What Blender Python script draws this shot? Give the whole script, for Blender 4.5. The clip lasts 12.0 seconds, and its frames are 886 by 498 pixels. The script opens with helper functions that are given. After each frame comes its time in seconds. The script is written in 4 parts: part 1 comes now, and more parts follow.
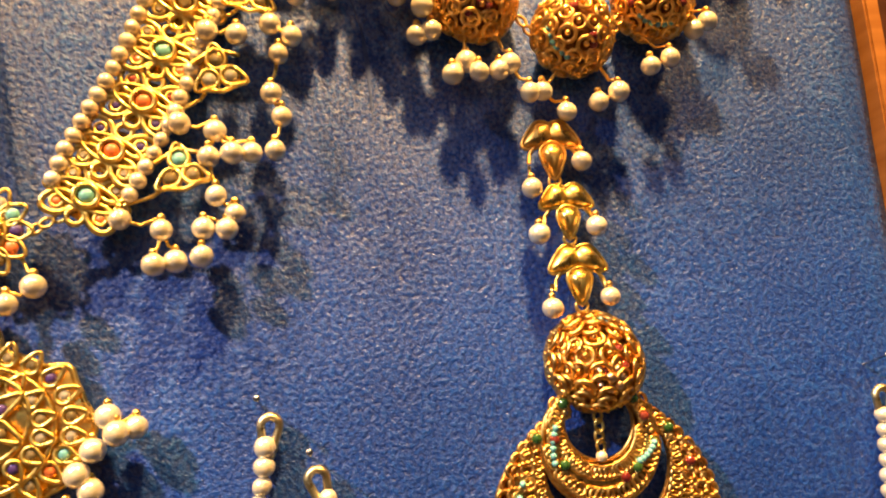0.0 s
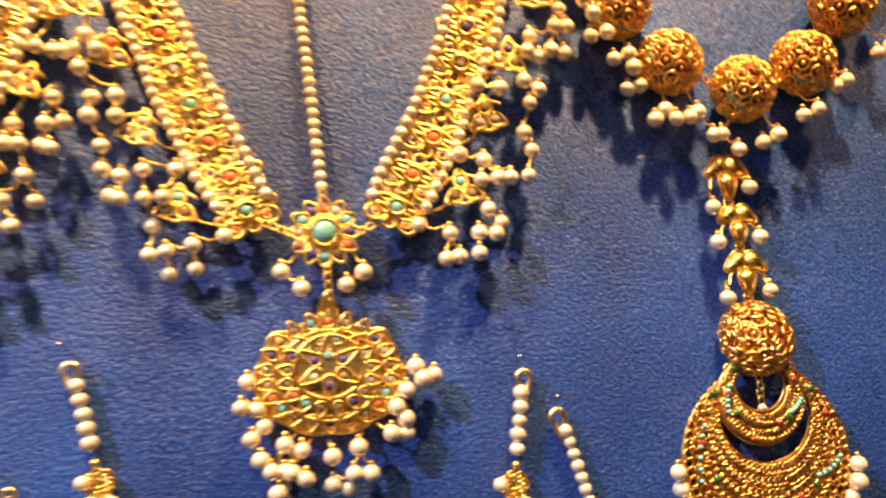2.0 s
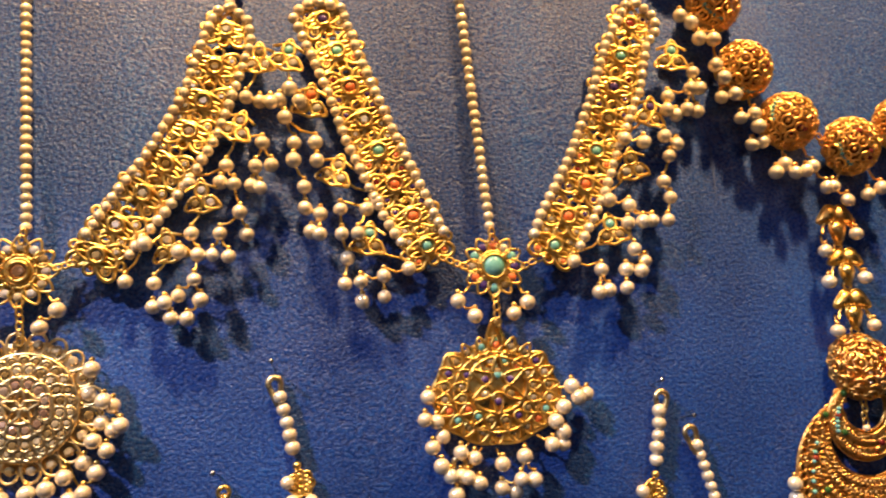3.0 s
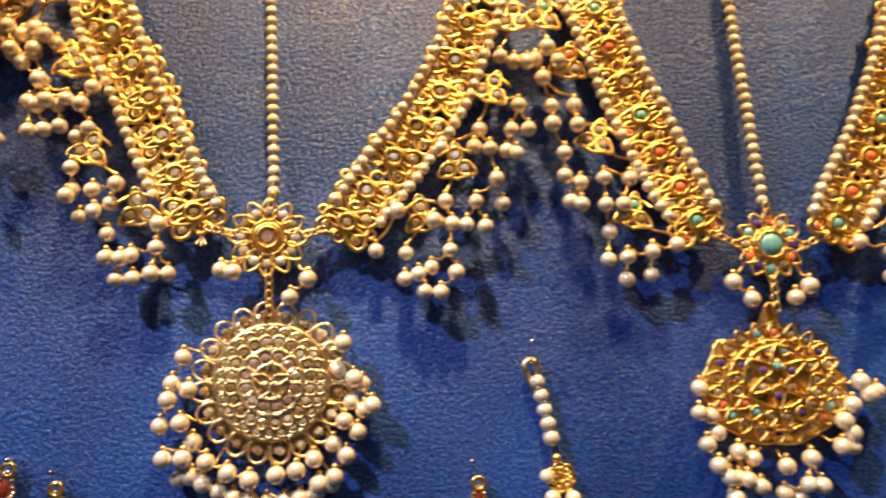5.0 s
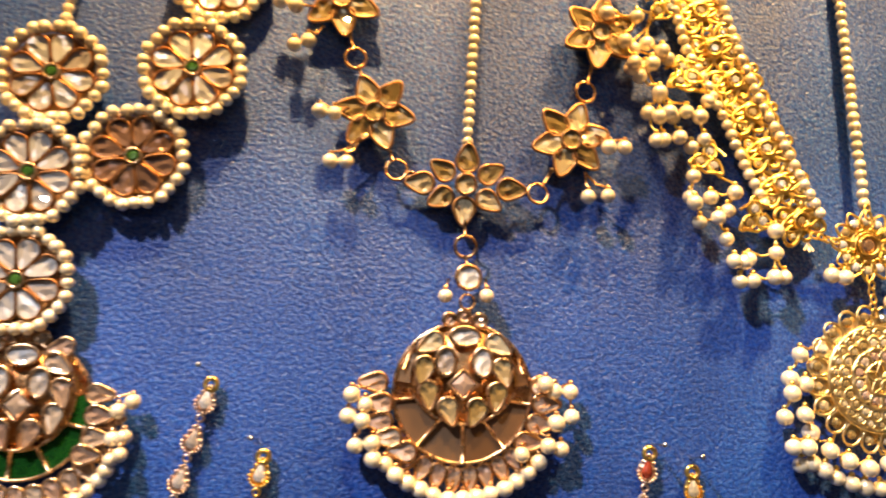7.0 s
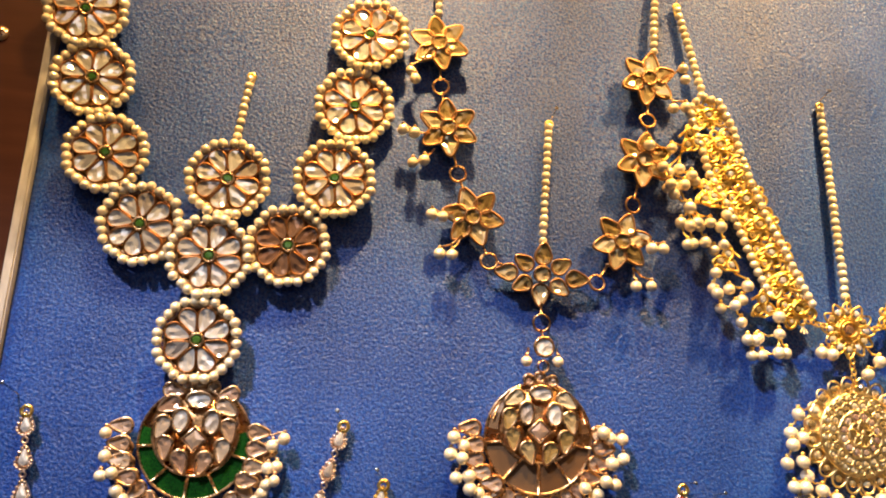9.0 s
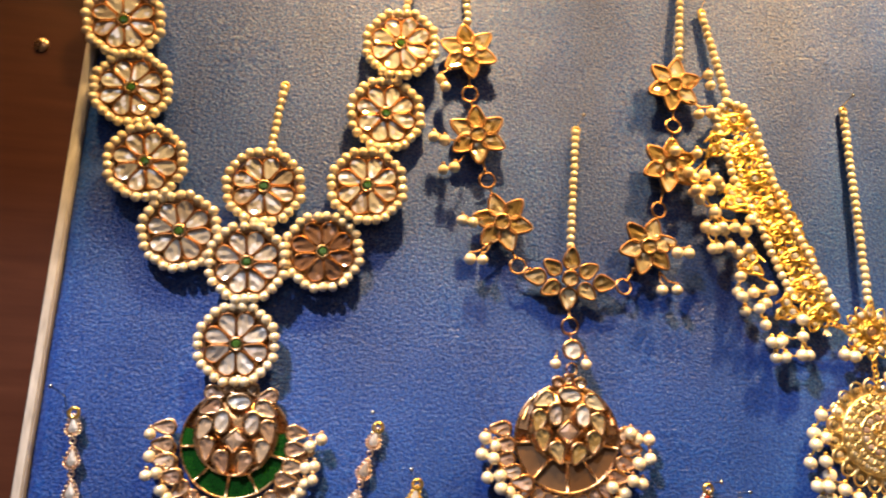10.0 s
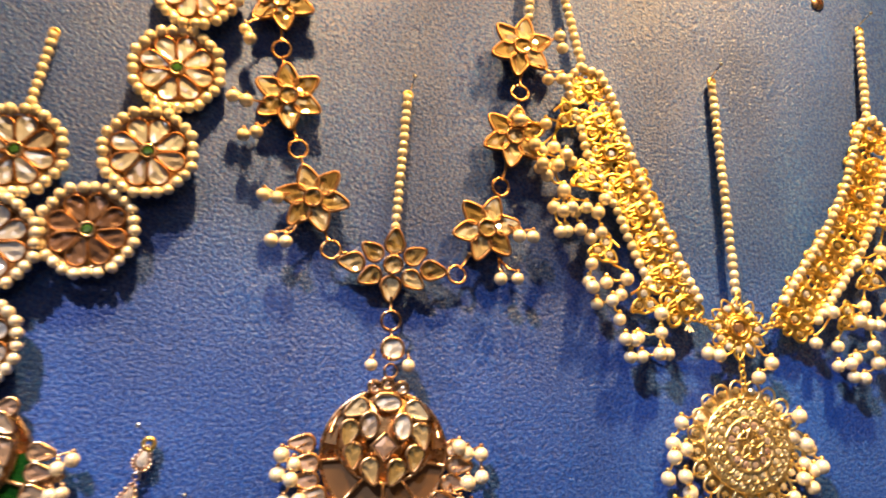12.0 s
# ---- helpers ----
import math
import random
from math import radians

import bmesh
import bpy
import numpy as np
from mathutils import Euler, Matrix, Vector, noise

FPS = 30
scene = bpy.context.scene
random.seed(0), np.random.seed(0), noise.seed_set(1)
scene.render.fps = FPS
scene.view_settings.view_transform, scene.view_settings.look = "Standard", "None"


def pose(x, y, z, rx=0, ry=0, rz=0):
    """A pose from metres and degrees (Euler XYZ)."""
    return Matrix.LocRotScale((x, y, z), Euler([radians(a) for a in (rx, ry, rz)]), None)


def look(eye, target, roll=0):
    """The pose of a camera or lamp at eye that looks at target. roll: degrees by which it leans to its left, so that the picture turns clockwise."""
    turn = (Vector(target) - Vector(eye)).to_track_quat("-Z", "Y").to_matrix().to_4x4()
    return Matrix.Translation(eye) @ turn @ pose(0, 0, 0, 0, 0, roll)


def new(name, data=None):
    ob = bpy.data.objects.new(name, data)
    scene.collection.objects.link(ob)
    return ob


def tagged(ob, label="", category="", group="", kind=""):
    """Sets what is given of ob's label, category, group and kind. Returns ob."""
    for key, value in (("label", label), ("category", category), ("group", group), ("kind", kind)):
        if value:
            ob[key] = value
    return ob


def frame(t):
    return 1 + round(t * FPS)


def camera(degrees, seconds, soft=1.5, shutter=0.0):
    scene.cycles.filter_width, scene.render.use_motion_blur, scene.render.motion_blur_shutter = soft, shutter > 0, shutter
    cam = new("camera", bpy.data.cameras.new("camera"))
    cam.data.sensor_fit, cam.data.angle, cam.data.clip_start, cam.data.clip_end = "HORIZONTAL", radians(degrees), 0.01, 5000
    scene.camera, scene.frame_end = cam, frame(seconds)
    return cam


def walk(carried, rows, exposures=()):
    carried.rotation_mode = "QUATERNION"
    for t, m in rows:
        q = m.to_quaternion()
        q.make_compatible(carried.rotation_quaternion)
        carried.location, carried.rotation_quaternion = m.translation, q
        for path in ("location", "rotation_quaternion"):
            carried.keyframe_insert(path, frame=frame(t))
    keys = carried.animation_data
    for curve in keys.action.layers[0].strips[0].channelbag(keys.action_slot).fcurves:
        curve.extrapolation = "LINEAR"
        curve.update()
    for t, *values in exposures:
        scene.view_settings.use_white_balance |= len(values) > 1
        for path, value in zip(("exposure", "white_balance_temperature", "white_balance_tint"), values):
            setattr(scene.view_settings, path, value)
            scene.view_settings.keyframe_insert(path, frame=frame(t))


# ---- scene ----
cam = camera(62.0, 12.0, 1.9, 0.5)
PATH = [
    (0, (0.343, -0.168, 1.323), (0.632, 1.783, 1.654), -4.3),
    (0.5, (0.337, -0.162, 1.323), (0.695, 1.785, 1.606), -3.7),
    (1, (0.326, -0.17, 1.321), (0.652, 1.777, 1.639), -4.1),
    (1.5, (0.307, -0.19, 1.323), (0.539, 1.779, 1.593), -3.0),
    (2, (0.279, -0.219, 1.324), (0.517, 1.749, 1.592), -2.5),
    (2.5, (0.24, -0.245, 1.329), (0.469, 1.723, 1.602), -1.3),
    (3, (0.222, -0.243, 1.332), (0.488, 1.72, 1.602), -1.2),
    (3.5, (0.201, -0.234, 1.324), (0.463, 1.73, 1.602), -1.3),
    (3.7, (0.192, -0.235, 1.329), (0.42, 1.735, 1.583), -1.4),
    (5.3, (0.145, -0.207, 1.322), (0.24, 1.766, 1.639), 0.8),
    (5.5, (0.125, -0.203, 1.323), (0.255, 1.769, 1.63), -0.1),
    (6, (0.057, -0.216, 1.323), (0.316, 1.739, 1.653), 1.7),
    (6.5, (0.018, -0.213, 1.316), (0.155, 1.763, 1.595), 1.6),
    (7, (-0.021, -0.222, 1.322), (0.115, 1.756, 1.586), 2.2),
    (7.5, (-0.038, -0.248, 1.317), (0.123, 1.716, 1.663), 3.0),
    (7.7, (-0.048, -0.259, 1.32), (0.114, 1.706, 1.658), 3.3),
    (9.3, (-0.075, -0.282, 1.318), (0.127, 1.661, 1.745), 3.9),
    (9.5, (-0.084, -0.282, 1.318), (0.128, 1.661, 1.74), 4.1),
    (9.7, (-0.086, -0.282, 1.322), (0.1, 1.672, 1.705), 4.0),
    (10, (-0.075, -0.289, 1.323), (0.09, 1.667, 1.707), 3.6),
    (10.5, (-0.051, -0.284, 1.322), (0.116, 1.668, 1.724), 2.9),
    (11, (-0.029, -0.274, 1.325), (0.189, 1.672, 1.731), 2.0),
    (11.5, (-0.021, -0.269, 1.32), (0.18, 1.672, 1.758), 2.3),
    (12, (-0.022, -0.249, 1.322), (0.285, 1.677, 1.763), 3.0),
]
EXPOSURES = [(0, 0.46, 7300, 23), (0.5, 0.80, 8200, 22), (1.0, 0.84, 9000, 24), (1.5, 0.38, 7600, 27), (2.0, 0.36, 6900, 30), (2.5, -0.20, 6500, 30), (3.5, -0.24, 6300, 27), (5.5, -0.26, 6000, 24),
             (6.0, -0.10, 6000, 22), (6.5, 0.24, 6500, 21), (7.0, 0.52, 7000, 20), (7.5, 0.46, 6900, 20), (9.5, 0.34, 6900, 20), (12.0, 0.38, 6900, 21)]
walk(cam, [(t, look(eye, target, roll)) for t, eye, target, roll in PATH], EXPOSURES)

# ---- world and lamps ----
world = bpy.data.worlds.new("world")
scene.world = world
world.use_nodes = True
world.node_tree.nodes["Background"].inputs[0].default_value = (0.9, 0.93, 1.0, 1)
world.node_tree.nodes["Background"].inputs[1].default_value = 0.02


def area_lamp(name, eye, target, size, watts, colour):
    data = bpy.data.lights.new(name, "AREA")
    data.shape, data.size, data.size_y = "RECTANGLE", size[0], size[1]
    data.energy, data.color = watts, colour
    ob = new(name, data)
    ob.matrix_world = look(eye, target)
    return ob


COOL, WARM = (0.88, 0.94, 1.0), (1.0, 0.645, 0.225)
area_lamp("shop_spot", (-0.45, -0.55, 2.05), (0.10, 0, 1.36), (0.04, 0.04), 12.0, COOL)
for lamp_x, lamp_watts in ((-0.245, 0.14), (-0.062, 0.52), (0.153, 0.65), (0.385, 0.63), (0.585, 0.42)):
    lamp = area_lamp("showcase_lamp", (lamp_x, -0.16, 1.71), (lamp_x, 0, 1.395), (0.025, 0.02), lamp_watts, WARM)
    lamp.data.spread = math.radians(66)
# Added overhead lights, no known fixture: they give the facets something bright to reflect.
for fill_y, fill_z in ((-0.70, 2.45), (-1.12, 2.50)):
    area_lamp("ceiling_tube", (0.1, fill_y, fill_z), (0.1, -0.3, 1.2), (1.2, 0.20), 0.8, COOL)
# Two more added lights behind the camera, which whiten the crystals.
for fill_z in (1.75, 2.15):
    area_lamp("wall_tube", (0.1, -2.5, fill_z), (0.1, 0.0, 1.36), (1.8, 0.30), 1.15, COOL)


# ---- materials ----
def material(name):
    m = bpy.data.materials.new(name)
    m.use_nodes = True
    nt = m.node_tree
    return m, nt, nt.nodes["Principled BSDF"]


def noise_node(nt, scale, detail=3, rough=0.6):
    co = nt.nodes.new("ShaderNodeTexCoord")
    n = nt.nodes.new("ShaderNodeTexNoise")
    n.inputs["Scale"].default_value, n.inputs["Detail"].default_value, n.inputs["Roughness"].default_value = scale, detail, rough
    nt.links.new(co.outputs["Object"], n.inputs["Vector"])
    return n


def ramp_node(nt, source, stops):
    r = nt.nodes.new("ShaderNodeValToRGB")
    r.color_ramp.elements[0].position, r.color_ramp.elements[0].color = stops[0][0], (*stops[0][1], 1)
    r.color_ramp.elements[1].position, r.color_ramp.elements[1].color = stops[-1][0], (*stops[-1][1], 1)
    for p, c in stops[1:-1]:
        r.color_ramp.elements.new(p).color = (*c, 1)
    nt.links.new(source, r.inputs[0])
    return r


def bump_node(nt, bsdf, source, strength, distance):
    b = nt.nodes.new("ShaderNodeBump")
    b.inputs["Strength"].default_value, b.inputs["Distance"].default_value = strength, distance
    nt.links.new(source, b.inputs["Height"])
    nt.links.new(b.outputs[0], bsdf.inputs["Normal"])
    return b


def random_tint(nt, bsdf, colours):
    info = nt.nodes.new("ShaderNodeObjectInfo")
    step = 1.0 / max(1, len(colours) - 1)
    r = ramp_node(nt, info.outputs["Random"], [(i * step, c) for i, c in enumerate(colours)])
    nt.links.new(r.outputs[0], bsdf.inputs["Base Color"])
    return r


def metal(name, low, high, rough, spots=900, grain=0.15):
    m, nt, p = material(name)
    n = noise_node(nt, spots, 2)
    r = ramp_node(nt, n.outputs[0], [(0.3, low), (0.7, high)])
    nt.links.new(r.outputs[0], p.inputs["Base Color"])
    p.inputs["Metallic"].default_value = 1.0
    n2 = noise_node(nt, 350, 2)
    r2 = ramp_node(nt, n2.outputs[0], [(0.3, (rough * 0.7,) * 3), (0.7, (rough * 1.4,) * 3)])
    nt.links.new(r2.outputs[0], p.inputs["Roughness"])
    bump_node(nt, p, n.outputs[0], grain, 0.0003)
    return m


GOLD = metal("yellow_gold", (0.96, 0.56, 0.11), (1.0, 0.76, 0.25), 0.32)
ROSE = metal("rose_gold", (0.56, 0.33, 0.17), (0.88, 0.60, 0.36), 0.28)
AMBER = metal("antique_orange_gold", (0.84, 0.40, 0.085), (1.0, 0.67, 0.22), 0.33)
# Dark petal rims, and the shade inside the filigree balls put in as colour.
DARK = metal("dark_rim_shade_gold", (0.17, 0.07, 0.026), (0.36, 0.16, 0.06), 0.38)
BRONZE = metal("dulled_rose_bronze", (0.30, 0.145, 0.06), (0.52, 0.28, 0.125), 0.36)
PALE_GOLD = metal("pale_gold", (0.93, 0.64, 0.27), (1.0, 0.84, 0.46), 0.33)
PALE = metal("pale_rose_gold", (0.66, 0.46, 0.36), (0.95, 0.78, 0.66), 0.3)
# A darker copy of the yellow gold: shade behind openwork, put into the colour.
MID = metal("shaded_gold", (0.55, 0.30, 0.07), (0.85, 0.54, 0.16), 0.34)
CHAMPAGNE = metal("champagne_gold", (0.46, 0.23, 0.095), (0.76, 0.45, 0.22), 0.28)
STEEL = metal("steel", (0.45, 0.44, 0.42), (0.7, 0.69, 0.66), 0.22)


def pearl_material():
    m, nt, p = material("pearl")
    random_tint(nt, p, [(0.86, 0.70, 0.46), (0.92, 0.79, 0.57), (0.88, 0.73, 0.49), (0.94, 0.85, 0.67)])
    p.inputs["Metallic"].default_value = 0.35
    p.inputs["Roughness"].default_value = 0.22
    p.inputs["Specular IOR Level"].default_value = 0.8
    p.inputs["Coat Weight"].default_value = 1.0
    p.inputs["Coat Roughness"].default_value = 0.09
    n = noise_node(nt, 700, 2)
    bump_node(nt, p, n.outputs[0], 0.12, 0.0003)
    return m


def foil_stone(name, colours, metallic=0.55, rough=0.08):
    m, nt, p = material(name)
    random_tint(nt, p, colours)
    p.inputs["Metallic"].default_value = metallic
    p.inputs["Roughness"].default_value = rough
    p.inputs["Coat Weight"].default_value = 0.6
    p.inputs["Coat Roughness"].default_value = 0.03
    n = noise_node(nt, 300, 1)
    bump_node(nt, p, n.outputs[0], 0.15, 0.0005)
    return m


def opaque_stone(name, low, high, rough=0.3):
    m, nt, p = material(name)
    n = noise_node(nt, 800, 3)
    r = ramp_node(nt, n.outputs[0], [(0.3, low), (0.7, high)])
    nt.links.new(r.outputs[0], p.inputs["Base Color"])
    p.inputs["Roughness"].default_value = rough
    p.inputs["Coat Weight"].default_value = 0.4
    return m


PEARL = pearl_material()
CRYSTAL = foil_stone("foil_backed_crystal", [(0.60, 0.51, 0.46), (0.96, 0.96, 0.97), (0.97, 0.97, 0.98), (0.84, 0.80, 0.78)], 0.64, 0.06)
BLUSH = foil_stone("blush_crystal", [(0.50, 0.31, 0.23), (0.72, 0.52, 0.42), (0.62, 0.41, 0.29), (0.82, 0.69, 0.57)], 0.66, 0.07)
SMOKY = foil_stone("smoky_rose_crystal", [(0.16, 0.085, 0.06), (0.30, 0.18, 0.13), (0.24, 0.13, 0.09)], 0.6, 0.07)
HONEY = foil_stone("honey_crystal", [(0.31, 0.21, 0.08), (0.48, 0.35, 0.16), (0.82, 0.74, 0.55)], 0.55, 0.05)
MIRROR = foil_stone("brown_mirror_stone", [(0.62, 0.38, 0.23), (0.50, 0.26, 0.13), (0.78, 0.60, 0.44)], 0.8, 0.09)
GREEN_GLASS = foil_stone("green_glass_stone", [(0.03, 0.10, 0.02), (0.05, 0.14, 0.03)], 0.3, 0.1)
ENAMEL = opaque_stone("green_enamel", (0.003, 0.038, 0.006), (0.006, 0.062, 0.010), 0.18)
TURQUOISE = opaque_stone("turquoise_stone", (0.10, 0.36, 0.36), (0.20, 0.50, 0.47))
CORAL = opaque_stone("coral_stone", (0.62, 0.13, 0.03), (0.80, 0.22, 0.06))
VIOLET = opaque_stone("violet_stone", (0.05, 0.025, 0.12), (0.09, 0.05, 0.20), 0.2)
RUBY = foil_stone("ruby_stone", [(0.20, 0.02, 0.015), (0.34, 0.06, 0.03)], 0.4, 0.1)


def velvet_material():
    m, nt, p = material("blue_velvet")
    fine = noise_node(nt, 820, 3, 0.62)
    broad = noise_node(nt, 14, 3, 0.6)
    r = ramp_node(nt, fine.outputs[0], [(0.34, (0.005, 0.035, 0.210)), (0.50, (0.007, 0.060, 0.335)), (0.66, (0.013, 0.100, 0.440))])
    r2 = ramp_node(nt, broad.outputs[0], [(0.3, (0.62, 0.64, 0.68)), (0.7, (1.0, 1.0, 1.0))])
    mix = nt.nodes.new("ShaderNodeMix")
    mix.data_type, mix.blend_type = "RGBA", "MULTIPLY"
    mix.inputs[0].default_value = 1.0
    nt.links.new(r.outputs[0], mix.inputs[6])
    nt.links.new(r2.outputs[0], mix.inputs[7])
    nap = noise_node(nt, 24, 2, 0.5)
    mp = nt.nodes.new("ShaderNodeMapping")
    mp.inputs["Scale"].default_value = (1.0, 1.0, 0.22)
    nt.links.new(nap.inputs["Vector"].links[0].from_socket, mp.inputs[0])
    nt.links.new(mp.outputs[0], nap.inputs["Vector"])
    r3 = ramp_node(nt, nap.outputs[0], [(0.35, (0.78, 0.78, 0.80)), (0.55, (1.0, 1.0, 1.0)), (0.72, (1.45, 1.35, 1.2))])
    mix2 = nt.nodes.new("ShaderNodeMix")
    mix2.data_type, mix2.blend_type = "RGBA", "MULTIPLY"
    mix2.inputs[0].default_value = 1.0
    nt.links.new(mix.outputs[2], mix2.inputs[6])
    nt.links.new(r3.outputs[0], mix2.inputs[7])
    nt.links.new(mix2.outputs[2], p.inputs["Base Color"])
    p.inputs["Roughness"].default_value = 0.47
    speck = noise_node(nt, 1000, 2, 0.6)
    glint = ramp_node(nt, speck.outputs[0], [(0.42, (0.28, 0.28, 0.28)), (0.58, (1.0, 1.0, 1.0))])
    nt.links.new(glint.outputs[0], p.inputs["Specular IOR Level"])
    p.inputs["Sheen Weight"].default_value = 0.03
    p.inputs["Sheen Roughness"].default_value = 0.4
    p.inputs["Sheen Tint"].default_value = (0.95, 0.95, 1.0, 1)
    bump_node(nt, p, fine.outputs[0], 1.0, 0.0006)
    return m


def laminate(name, low, high, rough, scale=(3, 3, 40)):
    m, nt, p = material(name)
    co = nt.nodes.new("ShaderNodeTexCoord")
    mp = nt.nodes.new("ShaderNodeMapping")
    mp.inputs["Scale"].default_value = scale
    nt.links.new(co.outputs["Object"], mp.inputs[0])
    n = nt.nodes.new("ShaderNodeTexNoise")
    n.inputs["Scale"].default_value, n.inputs["Detail"].default_value = 6, 5
    nt.links.new(mp.outputs[0], n.inputs["Vector"])
    r = ramp_node(nt, n.outputs[0], [(0.3, low), (0.7, high)])
    nt.links.new(r.outputs[0], p.inputs["Base Color"])
    p.inputs["Roughness"].default_value = rough
    dust = noise_node(nt, 600, 2)
    bump_node(nt, p, dust.outputs[0], 0.1, 0.0004)
    return m


VELVET = velvet_material()
SCUFF = laminate("rubbed_velvet", (0.02, 0.045, 0.17), (0.06, 0.095, 0.26), 0.85, (40, 40, 40))
BROWN = laminate("brown_laminate", (0.045, 0.014, 0.008), (0.07, 0.024, 0.014), 0.34)
ORANGE_WOOD = laminate("orange_wood", (0.26, 0.09, 0.02), (0.42, 0.17, 0.05), 0.35)
STRIP = laminate("worn_edge_strip", (0.34, 0.31, 0.29), (0.58, 0.55, 0.52), 0.4, (60, 60, 14))
PLASTER = laminate("shop_wall_paint", (0.20, 0.15, 0.11), (0.27, 0.21, 0.16), 0.7, (4, 4, 4))
CEILING_PAINT = laminate("ceiling_paint", (0.40, 0.37, 0.33), (0.46, 0.43, 0.39), 0.8, (4, 4, 4))
TILE = laminate("floor_tile", (0.20, 0.17, 0.14), (0.28, 0.24, 0.20), 0.35, (5, 5, 5))


# ---- building blocks: u right, v up, w out of the board, in millimetres ----
class Geo:
    def __init__(self):
        self.v, self.f = [], []

    def add(self, verts, faces):
        k = len(self.v)
        self.v.extend([tuple(p) for p in verts])
        self.f.extend([tuple(i + k for i in f) for f in faces])
        return self

    def mesh(self, name, mat, smooth=True):
        me = bpy.data.meshes.new(name)
        me.from_pydata([(x * 0.001, y * 0.001, z * 0.001) for x, y, z in self.v], [], self.f)
        me.materials.append(mat)
        if smooth:
            me.polygons.foreach_set("use_smooth", [True] * len(me.polygons))
        me.update()
        return me


def tube(g, pts, r, closed=False, n=6):
    p = [Vector(q) for q in pts]
    m = len(p)
    verts, faces = [], []
    for i in range(m):
        a = p[(i - 1) % m] if closed or i else p[0]
        b = p[(i + 1) % m] if closed or i < m - 1 else p[-1]
        t = (b - a).normalized() if (b - a).length > 1e-9 else Vector((1, 0, 0))
        ref = Vector((0, 0, 1)) if abs(t.z) < 0.9 else Vector((1, 0, 0))
        s = t.cross(ref).normalized()
        o = s.cross(t)
        for k in range(n):
            c = 2 * math.pi * k / n
            verts.append(p[i] + r * (math.cos(c) * s + math.sin(c) * o))
    for i in range(m if closed else m - 1):
        for k in range(n):
            i2, k2 = (i + 1) % m, (k + 1) % n
            faces.append((i * n + k, i * n + k2, i2 * n + k2, i2 * n + k))
    if not closed:
        faces.append(tuple(range(n)))
        faces.append(tuple((m - 1) * n + k for k in reversed(range(n))))
    return g.add(verts, faces)


def ball(g, c, r, seg=10, rings=6, squash=1.0):
    verts = [(c[0], c[1], c[2] + r * squash)]
    for i in range(1, rings):
        a = math.pi * i / rings
        for k in range(seg):
            b = 2 * math.pi * k / seg
            verts.append((c[0] + r * math.sin(a) * math.cos(b), c[1] + r * math.sin(a) * math.sin(b), c[2] + r * squash * math.cos(a)))
    verts.append((c[0], c[1], c[2] - r * squash))
    last = len(verts) - 1
    faces = [(0, 1 + k, 1 + (k + 1) % seg) for k in range(seg)]
    for i in range(rings - 2):
        for k in range(seg):
            a, b = 1 + i * seg, 1 + (i + 1) * seg
            faces.append((a + k, b + k, b + (k + 1) % seg, a + (k + 1) % seg))
    a = 1 + (rings - 2) * seg
    faces += [(a + (k + 1) % seg, a + k, last) for k in range(seg)]
    return g.add(verts, faces)


def circle(r, n=20, c=(0, 0), ry=None):
    ry = r if ry is None else ry
    return [(c[0] + r * math.cos(2 * math.pi * k / n), c[1] + ry * math.sin(2 * math.pi * k / n)) for k in range(n)]


def drop(length, width, n=18):
    """A teardrop that points up, with its belly round the origin."""
    out, r = [], width / 2
    tip = length - r
    for k in range(n):
        a = 2 * math.pi * k / n - math.pi / 2
        x, y = r * math.cos(a), r * math.sin(a)
        if y > 0:
            s = y / r
            x, y = x * (1 - 0.25 * s), y + (tip - r) * s ** 2.2
        out.append((x, y))
    return out


def placed(outline, u=0.0, v=0.0, turn=0.0, k=1.0):
    c, s = math.cos(radians(turn)), math.sin(radians(turn))
    return [(u + k * (c * x - s * y), v + k * (s * x + c * y)) for x, y in outline]


def lift(outline, w):
    return [(x, y, w) for x, y in outline]


def stone(g, outline, w, height, table=0.55):
    """A cut stone on the outline: girdle, crown and table."""
    n = len(outline)
    cx, cy = sum(p[0] for p in outline) / n, sum(p[1] for p in outline) / n
    verts = []
    for k, h in ((1.0, 0.0), (1.0, 0.25), (0.8, 0.7), (table, 1.0)):
        verts += [(cx + k * (x - cx), cy + k * (y - cy), w + h * height) for x, y in outline]
    verts.append((cx, cy, w + height * 1.02))
    faces = []
    for j in range(3):
        for i in range(n):
            a, b = j * n + i, j * n + (i + 1) % n
            faces.append((a, b, b + n, a + n))
    faces += [(3 * n + i, 3 * n + (i + 1) % n, 4 * n) for i in range(n)]
    return g.add(verts, faces)


def foil_cup(g, outline, w, depth=0.7):
    """A foil-backed stone: uneven kite facets that sink from the rim round a small table."""
    n, m = len(outline), len(outline) // 2
    cx, cy = sum(p[0] for p in outline) / n, sum(p[1] for p in outline) / n
    verts = [(x, y, w - 0.5 * depth) for x, y in outline] + [(x, y, w) for x, y in outline]
    for i in range(m):
        x, y = outline[2 * i + 1]
        verts.append((cx + 0.56 * (x - cx), cy + 0.56 * (y - cy), w - (0.10 + 0.22 * ((3 * i) % 4)) * depth))
    verts.append((cx, cy, w - 0.30 * depth))
    faces = [(i, (i + 1) % n, n + (i + 1) % n, n + i) for i in range(n)]
    for i in range(m):
        a, b, c = n + 2 * i, n + 2 * i + 1, n + (2 * i + 2) % n
        p, q = 2 * n + i, 2 * n + (i + 1) % m
        faces += [(a, b, p), (b, c, p), (c, q, p), (p, q, 2 * n + m)]
    return g.add(verts, faces)


